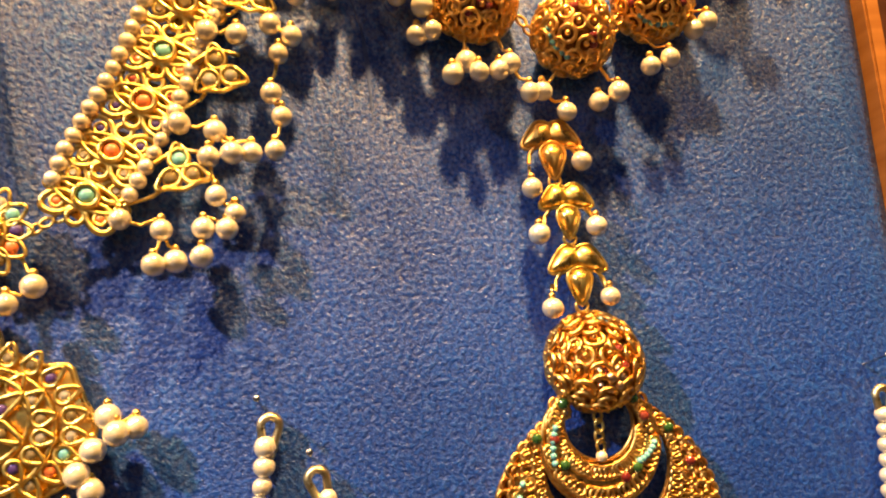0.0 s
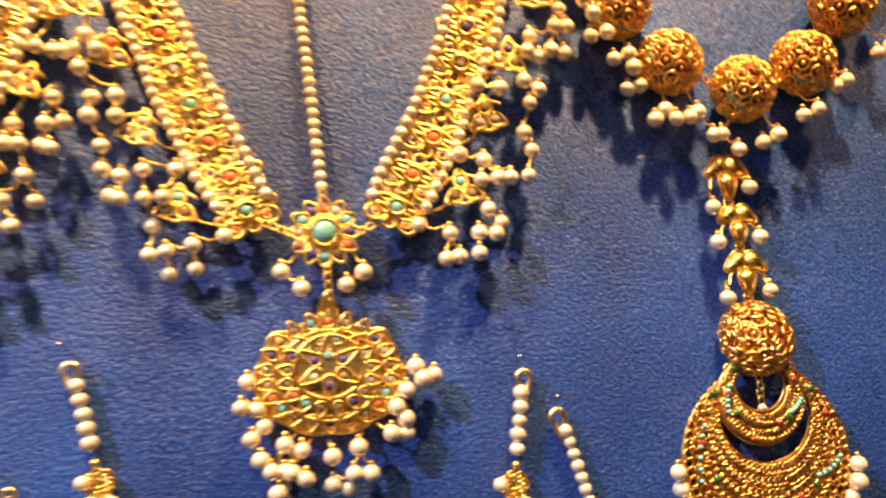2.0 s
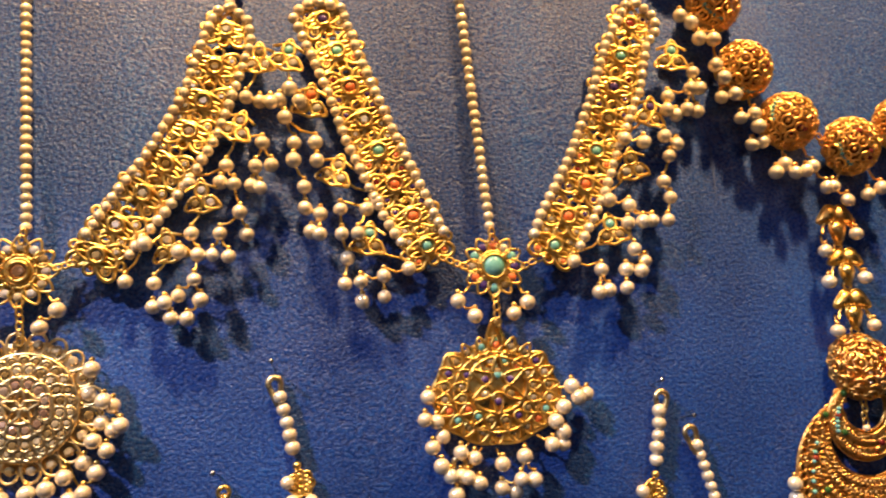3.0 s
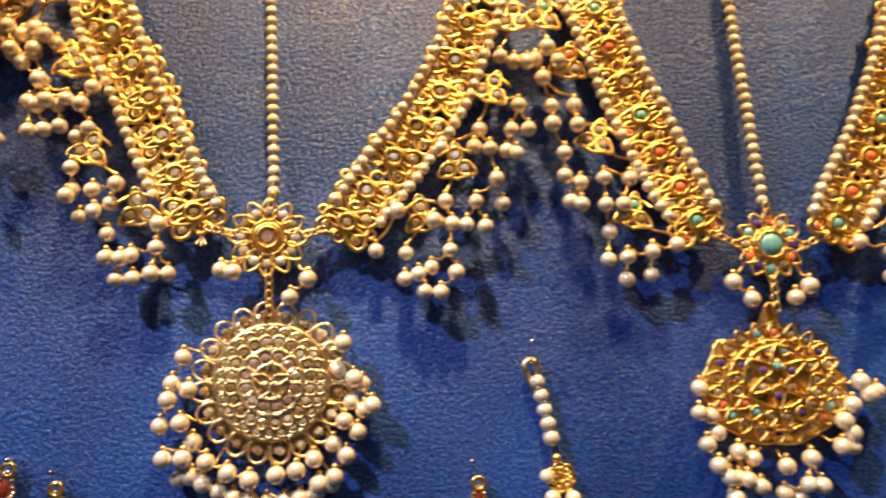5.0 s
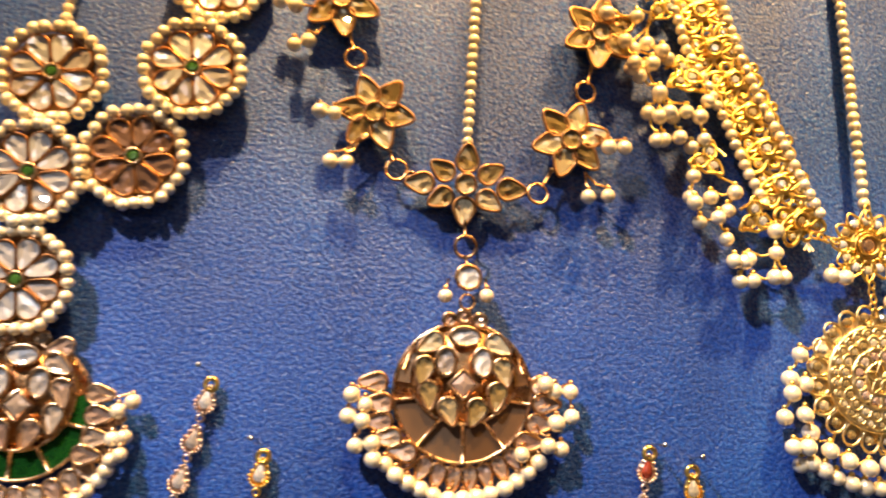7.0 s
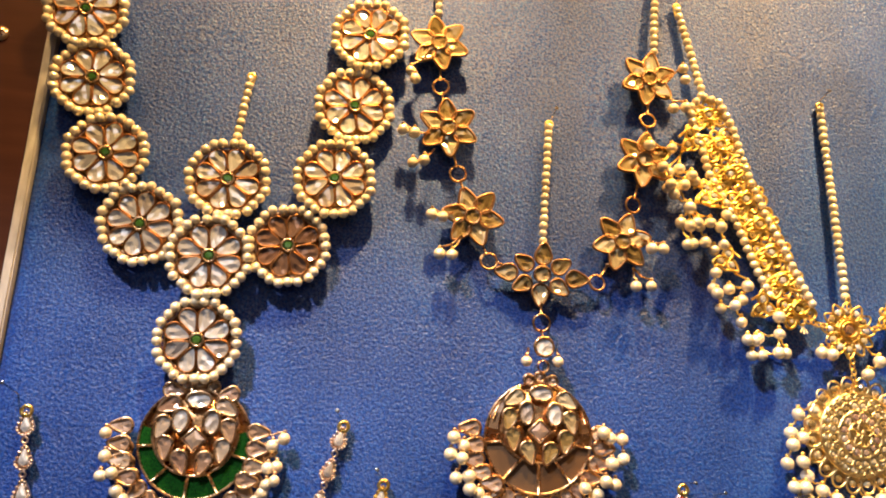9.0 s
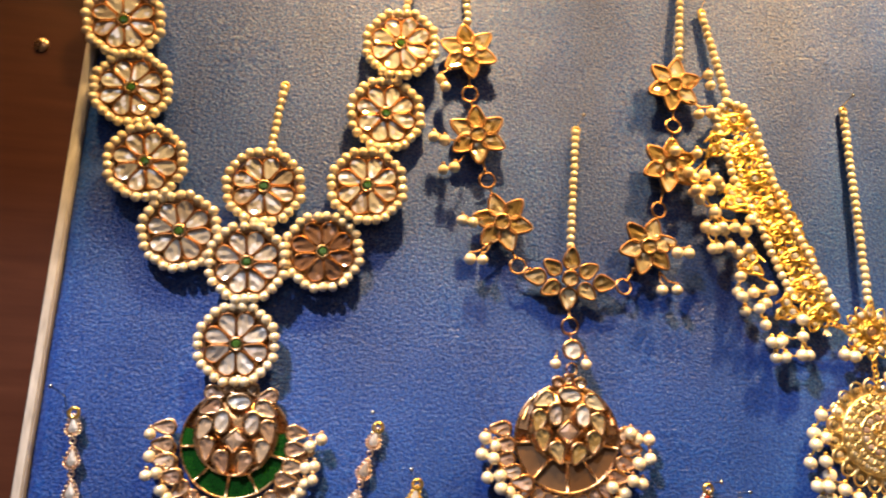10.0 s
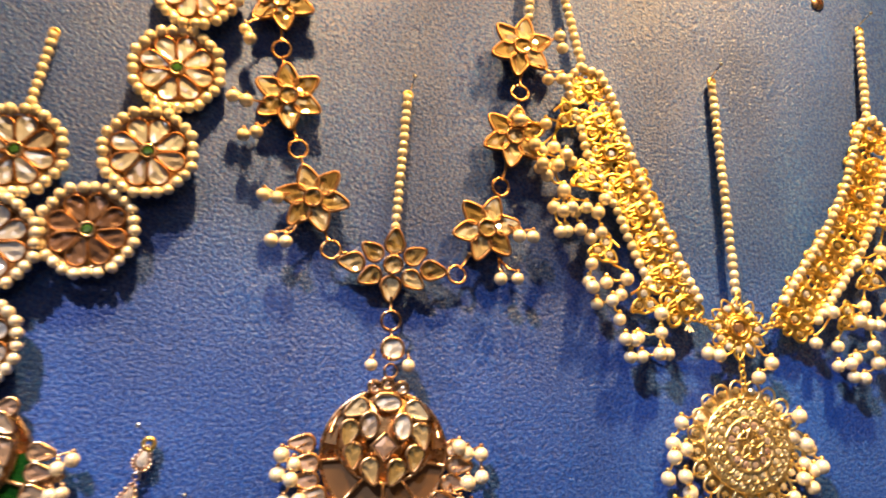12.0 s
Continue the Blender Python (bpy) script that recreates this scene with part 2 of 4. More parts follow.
def plate(g, outline, w, thick):
    n = len(outline)
    cx, cy = sum(p[0] for p in outline) / n, sum(p[1] for p in outline) / n
    verts = [(x, y, w) for x, y in outline] + [(x, y, w + thick) for x, y in outline] + [(cx, cy, w), (cx, cy, w + thick)]
    faces = [(i, (i + 1) % n, n + (i + 1) % n, n + i) for i in range(n)]
    faces += [(n + i, n + (i + 1) % n, 2 * n + 1) for i in range(n)] + [((i + 1) % n, i, 2 * n) for i in range(n)]
    return g.add(verts, faces)


MESHES = {}


def shared(key, make):
    if key not in MESHES:
        MESHES[key] = make()
    return MESHES[key]


def one(shape, mat, name, smooth=True):
    g = Geo()
    shape(g)
    return g.mesh(name, mat, smooth)


def thing(name, u, v, label, category, group="", k=1.0):
    """An empty on the board; its parts hang under it, k times their usual size."""
    e = new(name)
    e.empty_display_size = 0.01
    e.matrix_basis = pose(u * 0.001, 0, 1.3 + v * 0.001, 90) @ Matrix.Diagonal((k, k, k, 1))
    e["u"], e["v"], e["k"] = float(u), float(v), float(k)
    return tagged(e, label, category, group)


def part(name, mesh, parent, at=(0, 0, 0), turn=0.0, tilt=(0.0, 0.0), size=1.0, label=""):
    ob = new(name, mesh)
    ob.parent = parent
    ob.matrix_basis = pose(at[0] * 0.001, at[1] * 0.001, at[2] * 0.001, tilt[0], tilt[1], turn) @ Matrix.Diagonal((size, size, size, 1))
    if label:
        ob["label"] = label
    return ob


def rel(t, p, w):
    """Board millimetres to the thing's own."""
    return ((p[0] - t["u"]) / t["k"], (p[1] - t["v"]) / t["k"], w)


RNG = random.Random(7)


def pearl_mesh():
    return shared("pearl", lambda: one(lambda g: ball(g, (0, 0, 0), 1.0, 14, 10), PEARL, "pearl"))


def pearl(parent, at, r):
    k = r * RNG.uniform(0.94, 1.06)
    ob = new("pearl", pearl_mesh())
    ob.parent = parent
    ob.matrix_basis = pose(at[0] * 0.001, at[1] * 0.001, at[2] * 0.001, RNG.uniform(0, 360), RNG.uniform(0, 360), 0) @ Matrix.Diagonal((k, k, k * RNG.uniform(0.9, 1.0), 1))
    return ob


def along(points, step):
    """Even stations along a bent line."""
    p = [Vector(q) for q in points]
    out, carry = [], 0.0
    for a, b in zip(p, p[1:]):
        d = (b - a).length
        s = carry
        while s < d:
            out.append(a.lerp(b, s / d))
            s += step
        carry = s - d
    return out


def pearl_string(parent, pts, r=1.75, step=3.05, metal_mat=None):
    """Pearls threaded on a wire along points that are given in the parent's own millimetres."""
    metal_mat = metal_mat or GOLD
    g = Geo()
    tube(g, pts, 0.4, n=5)
    part("thread", g.mesh("thread", metal_mat), parent)
    for q in along(pts, step):
        pearl(parent, (q.x + RNG.uniform(-0.12, 0.12), q.y, q.z + RNG.uniform(-0.1, 0.1)), r)


def hook_loop(parent, at, turn=0.0, mat=None, k=1.0):
    """A bent wire eye."""
    mat = mat or GOLD
    def make():
        g = Geo()
        tube(g, lift(drop(6.2, 2.6), 0), 0.6, True)
        return g.mesh("wire_loop", mat)
    part("wire_loop", shared("loop" + mat.name, make), parent, at, turn + 180, size=k)


def pin(u, v, lean=(0.0, 0.0), length=9.0):
    """A steel pin with a round head, stuck in the board."""
    e = thing("pin", u, v, "thin steel pin stuck in blue velvet board", "pin", "display pins")
    g = Geo()
    tube(g, [(0, 0, -2), (lean[0], lean[1], length)], 0.28, n=6)
    part("shaft", g.mesh("shaft", STEEL), e)
    g = Geo()
    ball(g, (lean[0], lean[1], length), 0.8, 8, 6, 0.6)
    part("head", g.mesh("head", STEEL), e)


# ---- the setting ----
def box(name, lo, hi, mat, bevel=0.0, label=""):
    bm = bmesh.new()
    bmesh.ops.create_cube(bm, size=1.0)
    for v in bm.verts:
        v.co = Vector([lo[i] + (v.co[i] + 0.5) * (hi[i] - lo[i]) for i in range(3)])
    if bevel:
        bmesh.ops.bevel(bm, geom=bm.edges[:], offset=bevel, segments=2, affect="EDGES")
    me = bpy.data.meshes.new(name)
    bm.to_mesh(me)
    bm.free()
    me.materials.append(mat)
    return tagged(new(name, me), label, kind="structure")


def velvet_board(x0, x1, z0, z1):
    """The padded board: a slightly uneven sheet over a slab."""
    nx, nz = 160, 84
    verts, faces = [], []
    for j in range(nz + 1):
        for i in range(nx + 1):
            x, z = x0 + (x1 - x0) * i / nx, z0 + (z1 - z0) * j / nz
            y = 0.0006 * noise.noise((x * 18, z * 18, 0)) + 0.0004 * noise.noise((x * 60, z * 60, 4))
            e = min(i, nx - i, j, nz - j)
            verts.append((x, y + (0.002 if e == 0 else 0.0005 if e == 1 else 0), z))
    for j in range(nz):
        for i in range(nx):
            a = j * (nx + 1) + i
            faces.append((a, a + 1, a + nx + 2, a + nx + 1))
    k = len(verts)
    verts += [(x, 0.018, z) for x, z in ((x0, z0), (x1, z0), (x1, z1), (x0, z1))]
    faces.append((k, k + 3, k + 2, k + 1))
    m = nx + 1
    faces.append(tuple(range(m - 1, -1, -1)) + (k, k + 1))
    faces.append(tuple(nz * m + i for i in range(m)) + (k + 2, k + 3))
    faces.append(tuple(j * m for j in range(nz + 1)) + (k + 3, k))
    faces.append(tuple(j * m + nx for j in range(nz, -1, -1)) + (k + 1, k + 2))
    me = bpy.data.meshes.new("display_board")
    me.from_pydata(verts, [], faces)
    me.materials.append(VELVET)
    me.polygons.foreach_set("use_smooth", [True] * len(me.polygons))
    return tagged(new("display_board", me), "upright display board covered in blue velvet", "display board", kind="structure")


BOARD = velvet_board(-0.1955, 0.4852, 1.06, 1.58)
box("trim_left", (-0.1995, -0.0012, 1.06), (-0.1957, 0.018, 1.58), STRIP, 0.0006, "worn pale edge strip of the velvet board")
box("trim_right", (0.4854, -0.003, 1.06), (0.4899, 0.018, 1.58), ORANGE_WOOD, 0.0006, "narrow orange wooden edge strip of the velvet board")
box("wall_left", (-1.8, 0.0005, 0.0), (-0.1997, 0.06, 2.6), BROWN, 0, "glossy dark brown laminate panel beside the board")
box("wall_right", (0.4901, 0.012, 0.0), (1.8, 0.06, 2.6), BROWN, 0, "glossy dark brown laminate panel beside the board")
box("wall_below", (-0.1997, 0.012, 0.0), (0.4901, 0.06, 1.06), BROWN)
box("wall_above", (-0.1997, 0.012, 1.58), (0.4901, 0.06, 2.6), BROWN)
box("wall_behind", (-0.1997, 0.0185, 1.06), (0.4901, 0.06, 1.58), BROWN)
# Two added boards, out of view, that block cool light from the upper velvet.
box("valance", (-0.62, -0.285, 1.717), (0.86, -0.270, 2.00), BROWN, 0.001, "added dark brown board that keeps cool light off the upper velvet")
box("showcase_top", (-0.62, -0.270, 1.98), (0.86, 0.0005, 2.00), BROWN, 0, "added dark brown board that closes the light screen at the top")
box("floor", (-1.8, -2.6, -0.05), (1.8, 0.012, 0.0), TILE)
box("ceiling", (-1.8, -2.6, 2.6), (1.8, 0.06, 2.65), CEILING_PAINT)
box("wall_west", (-1.85, -2.6, 0.0), (-1.8, 0.06, 2.6), PLASTER)
box("wall_east", (1.8, -2.6, 0.0), (1.85, 0.06, 2.6), PLASTER)
box("wall_south", (-1.85, -2.65, 0.0), (1.85, -2.6, 2.6), PLASTER)


def scuff_mark():
    """A pale rubbed streak in the nap of the velvet."""
    line = [(349.4, 114.5), (351.0, 109.5), (352.3, 104.0), (352.9, 97.0), (353.2, 90.0), (353.4, 84.0)]
    g = Geo()
    verts = []
    for i, (u, v) in enumerate(line):
        half = (0.1, 0.5, 0.8, 0.6, 0.4, 0.1)[i]
        verts += [(u - half, v, 0.3), (u, v + 0.2, 0.5), (u + half, v - 0.2, 0.3)]
    g.add(verts, [(3 * i + j, 3 * i + j + 3, 3 * i + j + 4, 3 * i + j + 1) for i in range(len(line) - 1) for j in (0, 1)])
    ob = new("scuff_mark", g.mesh("scuff_mark", SCUFF))
    ob.parent = BOARD
    ob.matrix_basis = pose(0, 0, 1.3, 90)
    ob["label"] = "pale rubbed streak in the nap"


scuff_mark()


def screw(u, v, depth=0.0):
    e = thing("screw", u, v, "brown cross-head screw sunk into the panel", "screw", "screws")
    e.location.y = depth
    g = Geo()
    ball(g, (0, 0, 0.3), 3.1, 16, 6, 0.38)
    part("head", g.mesh("head", ROSE), e)
    g = Geo()
    for turn in (45, 135):
        plate(g, placed([(-1.6, -0.35), (1.6, -0.35), (1.6, 0.35), (-1.6, 0.35)], turn=turn), 1.3, 0.3)
    part("slot", g.mesh("slot", BROWN, False), e)


screw(170.3, 197.8)
screw(-217, 150, 0.0005)


# ---- headpiece of pearl-edged medallions ----
def medallion(parent, at, turn, gems):
    tilt = (RNG.uniform(-5, 5), RNG.uniform(-5, 5))
    def make():
        g = Geo()
        tube(g, lift(circle(12.0, 40), 0.2), 0.55, True)
        tube(g, lift(circle(11.0, 40), -0.4), 0.4, True)
        tube(g, lift(circle(2.1, 16), 1.4), 0.42, True)
        return g.mesh("setting", ROSE)
    m = part("medallion", shared("medallion", make), parent, at, turn, tilt, 1.08)
    part("backplate", shared("medback", lambda: one(lambda g: plate(g, circle(11.6, 32), -1.2, 0.6), BRONZE, "backplate")), m, label="back plate in the dark tone of the gaps")
    gem = shared("petal" + gems.name, lambda: one(lambda g: foil_cup(g, drop(8.5, 5.8, 14), 1.0, 0.8), gems, "petal_stone", False))
    claw = shared("petalrim", lambda: one(lambda g: tube(g, lift(drop(8.7, 6.0), 0.9), 0.42, True), DARK, "petal_setting"))
    for k in range(8):
        a = radians(45 * k)
        at_k = (8.2 * math.cos(a), 8.2 * math.sin(a), -0.2)
        part("petal_setting", claw, m, at_k, 45 * k + 90)
        part("petal_stone", gem, m, at_k, 45 * k + 90, (RNG.uniform(-8, 8), RNG.uniform(-8, 8)))
    part("center_stone", shared("green", lambda: one(lambda g: stone(g, circle(1.9, 10), 0, 1.6), GREEN_GLASS, "center_stone", False)), m, (0, 0, 0.2), label="dark green glass stone")
    n = 25
    for k in range(n):
        a = 2 * math.pi * (k + RNG.uniform(-0.12, 0.12)) / n
        r = 13.2 + 0.35 * math.cos(8 * a) + RNG.uniform(-0.15, 0.15)
        pearl(m, (r * math.cos(a), r * math.sin(a), 0.6 + RNG.uniform(-0.3, 0.3)), 1.82)
    return m


def petal_ring(parent, spots, name="petal_stone", mat=None, size=1.0, rim=None, w=3.0):
    """Teardrop stones in wire rims: (u, v, turn of the tip)."""
    mat, rim = mat or BLUSH, rim or ROSE
    gem = shared("fan" + mat.name, lambda: one(lambda g: foil_cup(g, drop(6.9, 4.7, 12), 0.7, 0.7), mat, name, False))
    edge = shared("fanrim" + rim.name, lambda: one(lambda g: (tube(g, lift(drop(7.2, 5.0), 0.6), 0.46, True), plate(g, drop(7.0, 4.8, 12), -0.7, 0.6)), rim, "setting"))
    for u, v, turn in spots:
        s = part("setting", edge, parent, (u, v, w), turn, size=size)
        part(name, gem, s, (0, 0, 0.1), 0, (RNG.uniform(-5, 5), RNG.uniform(-5, 5)))


def oval_stone(parent, u, v, rx, ry, w, mat, rim, turn=0.0, h=1.8, name="oval_stone"):
    g = Geo()
    tube(g, lift(circle(rx + 0.35, 22, ry=ry + 0.35), 0.5), 0.62, True)
    plate(g, circle(rx + 0.3, 16, ry=ry + 0.3), -0.8, 0.7)
    s = part("setting", g.mesh("setting", rim), parent, (u, v, w), turn, (RNG.uniform(-4, 4), RNG.uniform(-4, 4)))
    g = Geo()
    foil_cup(g, circle(rx + 0.1, 14, ry=ry + 0.1), 0.7, 0.75)
    part(name, g.mesh(name, mat, False), s)


def dangles(parent, pearls, anchors, r, w, metal_mat, spread=1.5):
    """Pearls on short wires; each wire runs up to the nearest anchor or pearl above it."""
    done = [(Vector((a[0], a[1])), w - 2) for a in anchors]
    for p in sorted(pearls, key=lambda q: -q[1]):
        q = Vector((p[0], p[1]))
        d = w + RNG.uniform(-spread, spread)
        best = min(done, key=lambda a: (a[0] - q).length + (6 if a[0].y < q.y + 1 else 0))
        if (best[0] - q).length < 22:
            mid = (best[0] + q) / 2
            g = Geo()
            t = q + Vector((0, r + 0.3))
            tube(g, [(best[0].x, best[0].y, best[1]), (mid.x, mid.y, (best[1] + d) / 2 - 0.4), (t.x, t.y, d), (q.x, q.y, d)], 0.4, n=5)
            ball(g, (t.x, t.y, d), 0.85, 8, 5)
            part("wire", g.mesh("wire", metal_mat), parent)
        done.append((q, d))
        pearl(parent, (p[0], p[1], d), r)


def ring_link(parent, at, r, mat, turn=0.0):
    def make():
        g = Geo()
        tube(g, lift(circle(1.0, 20), 0), 0.16, True)
        return g.mesh("ring_link", mat)
    part("ring_link", shared("ring" + mat.name, make), parent, at, turn, (RNG.uniform(-12, 12), RNG.uniform(-12, 12)), r)


T = thing("medallion_headpiece", -125, 67, "gold headpiece of round pearl-edged crystal medallions with green enamel pendant", "jewellery", "headpieces on the board")
MEDALLIONS = [(-191.5, 190.0), (-184.0, 160.5), (-177.6, 132.9), (-168.0, 103.2), (-152.0, 77.4), (-125.2, 67.0), (-97.6, 73.8), (-82.6, 101.2), (-77.6, 132.0), (-73.8, 162.4), (-122.2, 97.0), (-125.9, 36.3)]
for i, p in enumerate(MEDALLIONS):
    lift_w = 8.0 if i == 5 else 7.5 if i == 10 else 5.5 + (i % 2) * 1.0
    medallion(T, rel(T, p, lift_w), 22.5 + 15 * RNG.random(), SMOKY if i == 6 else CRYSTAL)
pearl_string(T, [rel(T, (-119.4, 140.5), 2.3), rel(T, (-121.4, 114.0), 5)], 1.8, 3.2)
hook_loop(T, rel(T, (-119.2, 141.5), 2.3), 0)
pearl_string(T, [rel(T, (-69.5, 205), 2.3), rel(T, (-72.6, 178.0), 5)], 1.8, 3.2)
pearl_string(T, [rel(T, (-192.5, 230), 2.3), rel(T, (-191.5, 207.0), 5)], 1.8, 3.2)


def gem_cluster(body, u, v, w, rim=None, gems=None):
    """Rows of set crystals on the dome: rounds, teardrops, ovals and one diamond."""
    rim = rim or ROSE
    for du, dv, r in ((-4.6, 19.2, 1.5), (-0.2, 20.4, 1.5), (4.4, 19.2, 1.6)):
        oval_stone(body, u + du, v + dv, r, r, w - 1.4, BLUSH, rim, name="round_stone")
    oval_stone(body, u, v + 14.4, 4.0, 2.4, w, CRYSTAL, rim, h=2.0)
    for s in (-1, 1):
        oval_stone(body, u + s * 5.4, v + 7.0, 2.5, 3.7, w + 0.3, CRYSTAL, rim, h=2.0)
    tears = []
    for s in (-1, 1):
        tears += [(u + s * 9.0, v + 12.6, s * -120), (u + s * 11.4, v + 5.4, s * -165),
                  (u + s * 10.0, v - 1.6, s * 175), (u + s * 4.3, v - 6.2, s * 160)]
    petal_ring(body, tears, size=1.16, w=w - 0.2, rim=rim, mat=gems)
    g = Geo()
    tube(g, lift([(u, v + 5.0), (u + 4.4, v + 0.6), (u, v - 4.0), (u - 4.4, v + 0.6)], w + 0.6), 0.5, True)
    part("diamond_setting", g.mesh("diamond_setting", rim), body)
    g = Geo()
    stone(g, [(u, v + 4.6), (u - 4.0, v + 0.6), (u, v - 3.6), (u + 4.0, v + 0.6)], w - 0.2, 1.2, 0.3)
    part("diamond_stone", g.mesh("diamond_stone", BLUSH, False), body)


def crescent_panel(g, c, r_out, lift_in, r_in, a0, a1, w, thick, n=10):
    """A slab between an outer circle and a smaller one that is set higher."""
    verts, faces = [], []
    for i in range(n + 1):
        a = radians(a0 + (a1 - a0) * i / n)
        ca, sa = math.cos(a), math.sin(a)
        near = lift_in * sa + math.sqrt(max(0.0, r_in ** 2 - (lift_in * ca) ** 2))
        near = min(near, r_out - 0.2)
        for r in (near, r_out):
            for z in (w, w + thick * (1.0 if r == near else 0.5)):
                verts.append((c[0] + r * ca, c[1] + r * sa, z))
    for i in range(n):
        k, m = 4 * i, 4 * i + 4
        faces += [(k + 1, k + 3, m + 3, m + 1), (k, m, m + 2, k + 2), (k, k + 1, m + 1, m), (k + 2, m + 2, m + 3, k + 3)]
    faces += [(0, 2, 3, 1), (4 * n, 4 * n + 1, 4 * n + 3, 4 * n + 2)]
    return g.add(verts, faces)


def enamel_pendant(parent, u, v):
    """Domed pendant with a green enamel crescent and a fan of petals."""
    g = Geo()
    back = Geo()
    plate(back, circle(19.8, 40, (u, v)), 1.5, 1.0)
    plate(back, circle(14.6, 36, (u, v + 3.5)), 2.6, 1.8)
    tube(g, lift(circle(19.6, 44, (u, v)), 3.4), 0.5, True)
    tube(g, lift(circle(14.9, 40, (u, v + 3.5)), 4.6), 0.5, True)
    for a in (187, 227, 266, 300, 345):
        c, s = math.cos(radians(a)), math.sin(radians(a))
        near = 3.5 * s + math.sqrt(14.9 ** 2 - (3.5 * c) ** 2)
        tube(g, [(u + near * c, v + near * s, 4.4), (u + 19.6 * c, v + 19.6 * s, 3.8)], 0.55)
    body = part("pendant", g.mesh("pendant", ROSE), parent)
    part("backplate", back.mesh("backplate", CHAMPAGNE), body, label="brownish gold back plate")
    for a0, a1 in ((166, 185.5), (188.5, 225.5), (228.5, 264.5), (267.5, 298.5), (301.5, 343.5), (346.5, 374)):
        g = Geo()
        crescent_panel(g, (u, v), 19.2, 3.5, 15.3, a0, a1, 2.6, 1.2)
        part("enamel_panel", g.mesh("enamel_panel", ENAMEL, False), body, label="glossy green enamel")
    gem_cluster(body, u, v + 0.5, 5.2)
    petal_ring(body, [(u - 10.2, v + 17.8, -100), (u + 11.2, v + 17.6, 104)], size=1.05, w=4.6)
    fan = [(u + 24.0 * math.cos(radians(a)), v + 24.0 * math.sin(radians(a)), a - 90) for a in list(range(188, 360, 12))]
    petal_ring(body, fan, size=1.05, w=2.2)
    return body


def rel_list(t, pts):
    return [((p[0] - t["u"]) / t["k"], (p[1] - t["v"]) / t["k"]) for p in pts]


AP = rel(T, (-122.8, 0.5), 0)
enamel_pendant(T, AP[0], AP[1])
petal_ring(T, [(p[0] - T["u"], p[1] - T["v"], 90 if p[0] < -122 else -90) for p in [(-147.2, 4.9), (-147.3, -1.2), (-146.1, -6.9), (-143.5, -12.4), (-102.0, 5.3), (-101.8, -0.5), (-102.3, -6.8), (-104.5, -11.4)]], size=1.1, w=4.0)
dangles(T, rel_list(T, [(-153.0, 2.1), (-152.3, -5.7), (-152.3, -12.2), (-148.7, -11.1), (-91.6, 3.5), (-95.6, 0.8), (-96.5, -6.9), (-93.4, -6.3), (-96.3, -12.5), (-93.5, -10.9)]), rel_list(T, [(-147.2, 4.9), (-147.3, -1.2), (-146.1, -6.9), (-143.5, -12.4), (-102.0, 5.3), (-101.8, -0.5), (-102.3, -6.8), (-104.5, -11.4)]), 2.3, 6.0, ROSE)
dangles(T, [(AP[0] + 30 * math.cos(radians(a)), AP[1] + 30 * math.sin(radians(a))) for a in range(216, 330, 7)], [(AP[0] + 25 * math.cos(radians(a)), AP[1] + 25 * math.sin(radians(a))) for a in range(210, 335, 12)], 2.3, 4.5, ROSE)

# ---- headpiece of crystal stars ----
T = thing("star_headpiece", 0, 70, "champagne-gold headpiece of honey crystal stars with a mirrored pendant", "jewellery", "headpieces on the board")


def star(parent, at, turn, petals):
    """A flower of teardrop stones: petals as (u, v, turn, size)."""
    body = Geo()
    cup = shared("starcup", lambda: one(lambda g: (tube(g, lift(drop(8.8, 6.7), 0.6), 0.50, True), plate(g, drop(8.8, 6.7, 14), -1.0, 1.2)), BRONZE, "petal_setting"))
    tube(body, lift(circle(3.0, 18), 1.5), 0.5, True)
    plate(body, circle(3.0, 14), -1.0, 1.4)
    s = part("star", body.mesh("star", CHAMPAGNE), parent, at, turn, (RNG.uniform(-7, 7), RNG.uniform(-7, 7)))
    gem = shared("starpetal", lambda: one(lambda g: foil_cup(g, drop(7.7, 5.6, 14), 0.9, 0.9), HONEY, "petal_stone", False))
    for u, v, a, k in petals:
        part("petal_setting", cup, s, (u, v, 0), a, size=k)
        part("petal_stone", gem, s, (u, v, -0.1), a, (RNG.uniform(-7, 7), RNG.uniform(-7, 7)), k)
    part("center_stone", shared("starmid", lambda: one(lambda g: foil_cup(g, circle(2.8, 12), 1.0, 0.8), HONEY, "center_stone", False)), s, (0, 0, 0.5))
    return s


SIX = [(6.2 * math.cos(radians(90 + 60 * k)), 6.2 * math.sin(radians(90 + 60 * k)), 60 * k, 1.08) for k in range(6)]
EIGHT = [(0, 7.0, 0, 1.0), (0, -7.2, 180, 1.0), (12.9, -0.6, -90, 1.0), (-12.9, -0.6, 90, 1.0),
         (6.6, 3.4, -58, 0.92), (-6.6, 3.4, 58, 0.92), (6.6, -4.2, -122, 0.92), (-6.6, -4.2, 122, 0.92)]
for u, v, turn in ((-45.8, 162.6, 13), (-40.0, 126.7, 8), (-28.2, 91.2, 22), (31.6, 86.2, -16), (40.6, 121.2, -7), (42.2, 156.8, -8)):
    star(T, rel(T, (u, v), 6.0), turn, SIX)
star(T, rel(T, (0.0, 70.8), 5.5), -2, EIGHT)
for u, v in ((-44.0, 144.2), (-35.0, 108.2), (-21.0, 74.2), (22.0, 69.2), (36.3, 102.0), (42.3, 138.8), (0.6, 51.9)):
    ring_link(T, rel(T, (u, v), 5.5), 3.2, CHAMPAGNE)
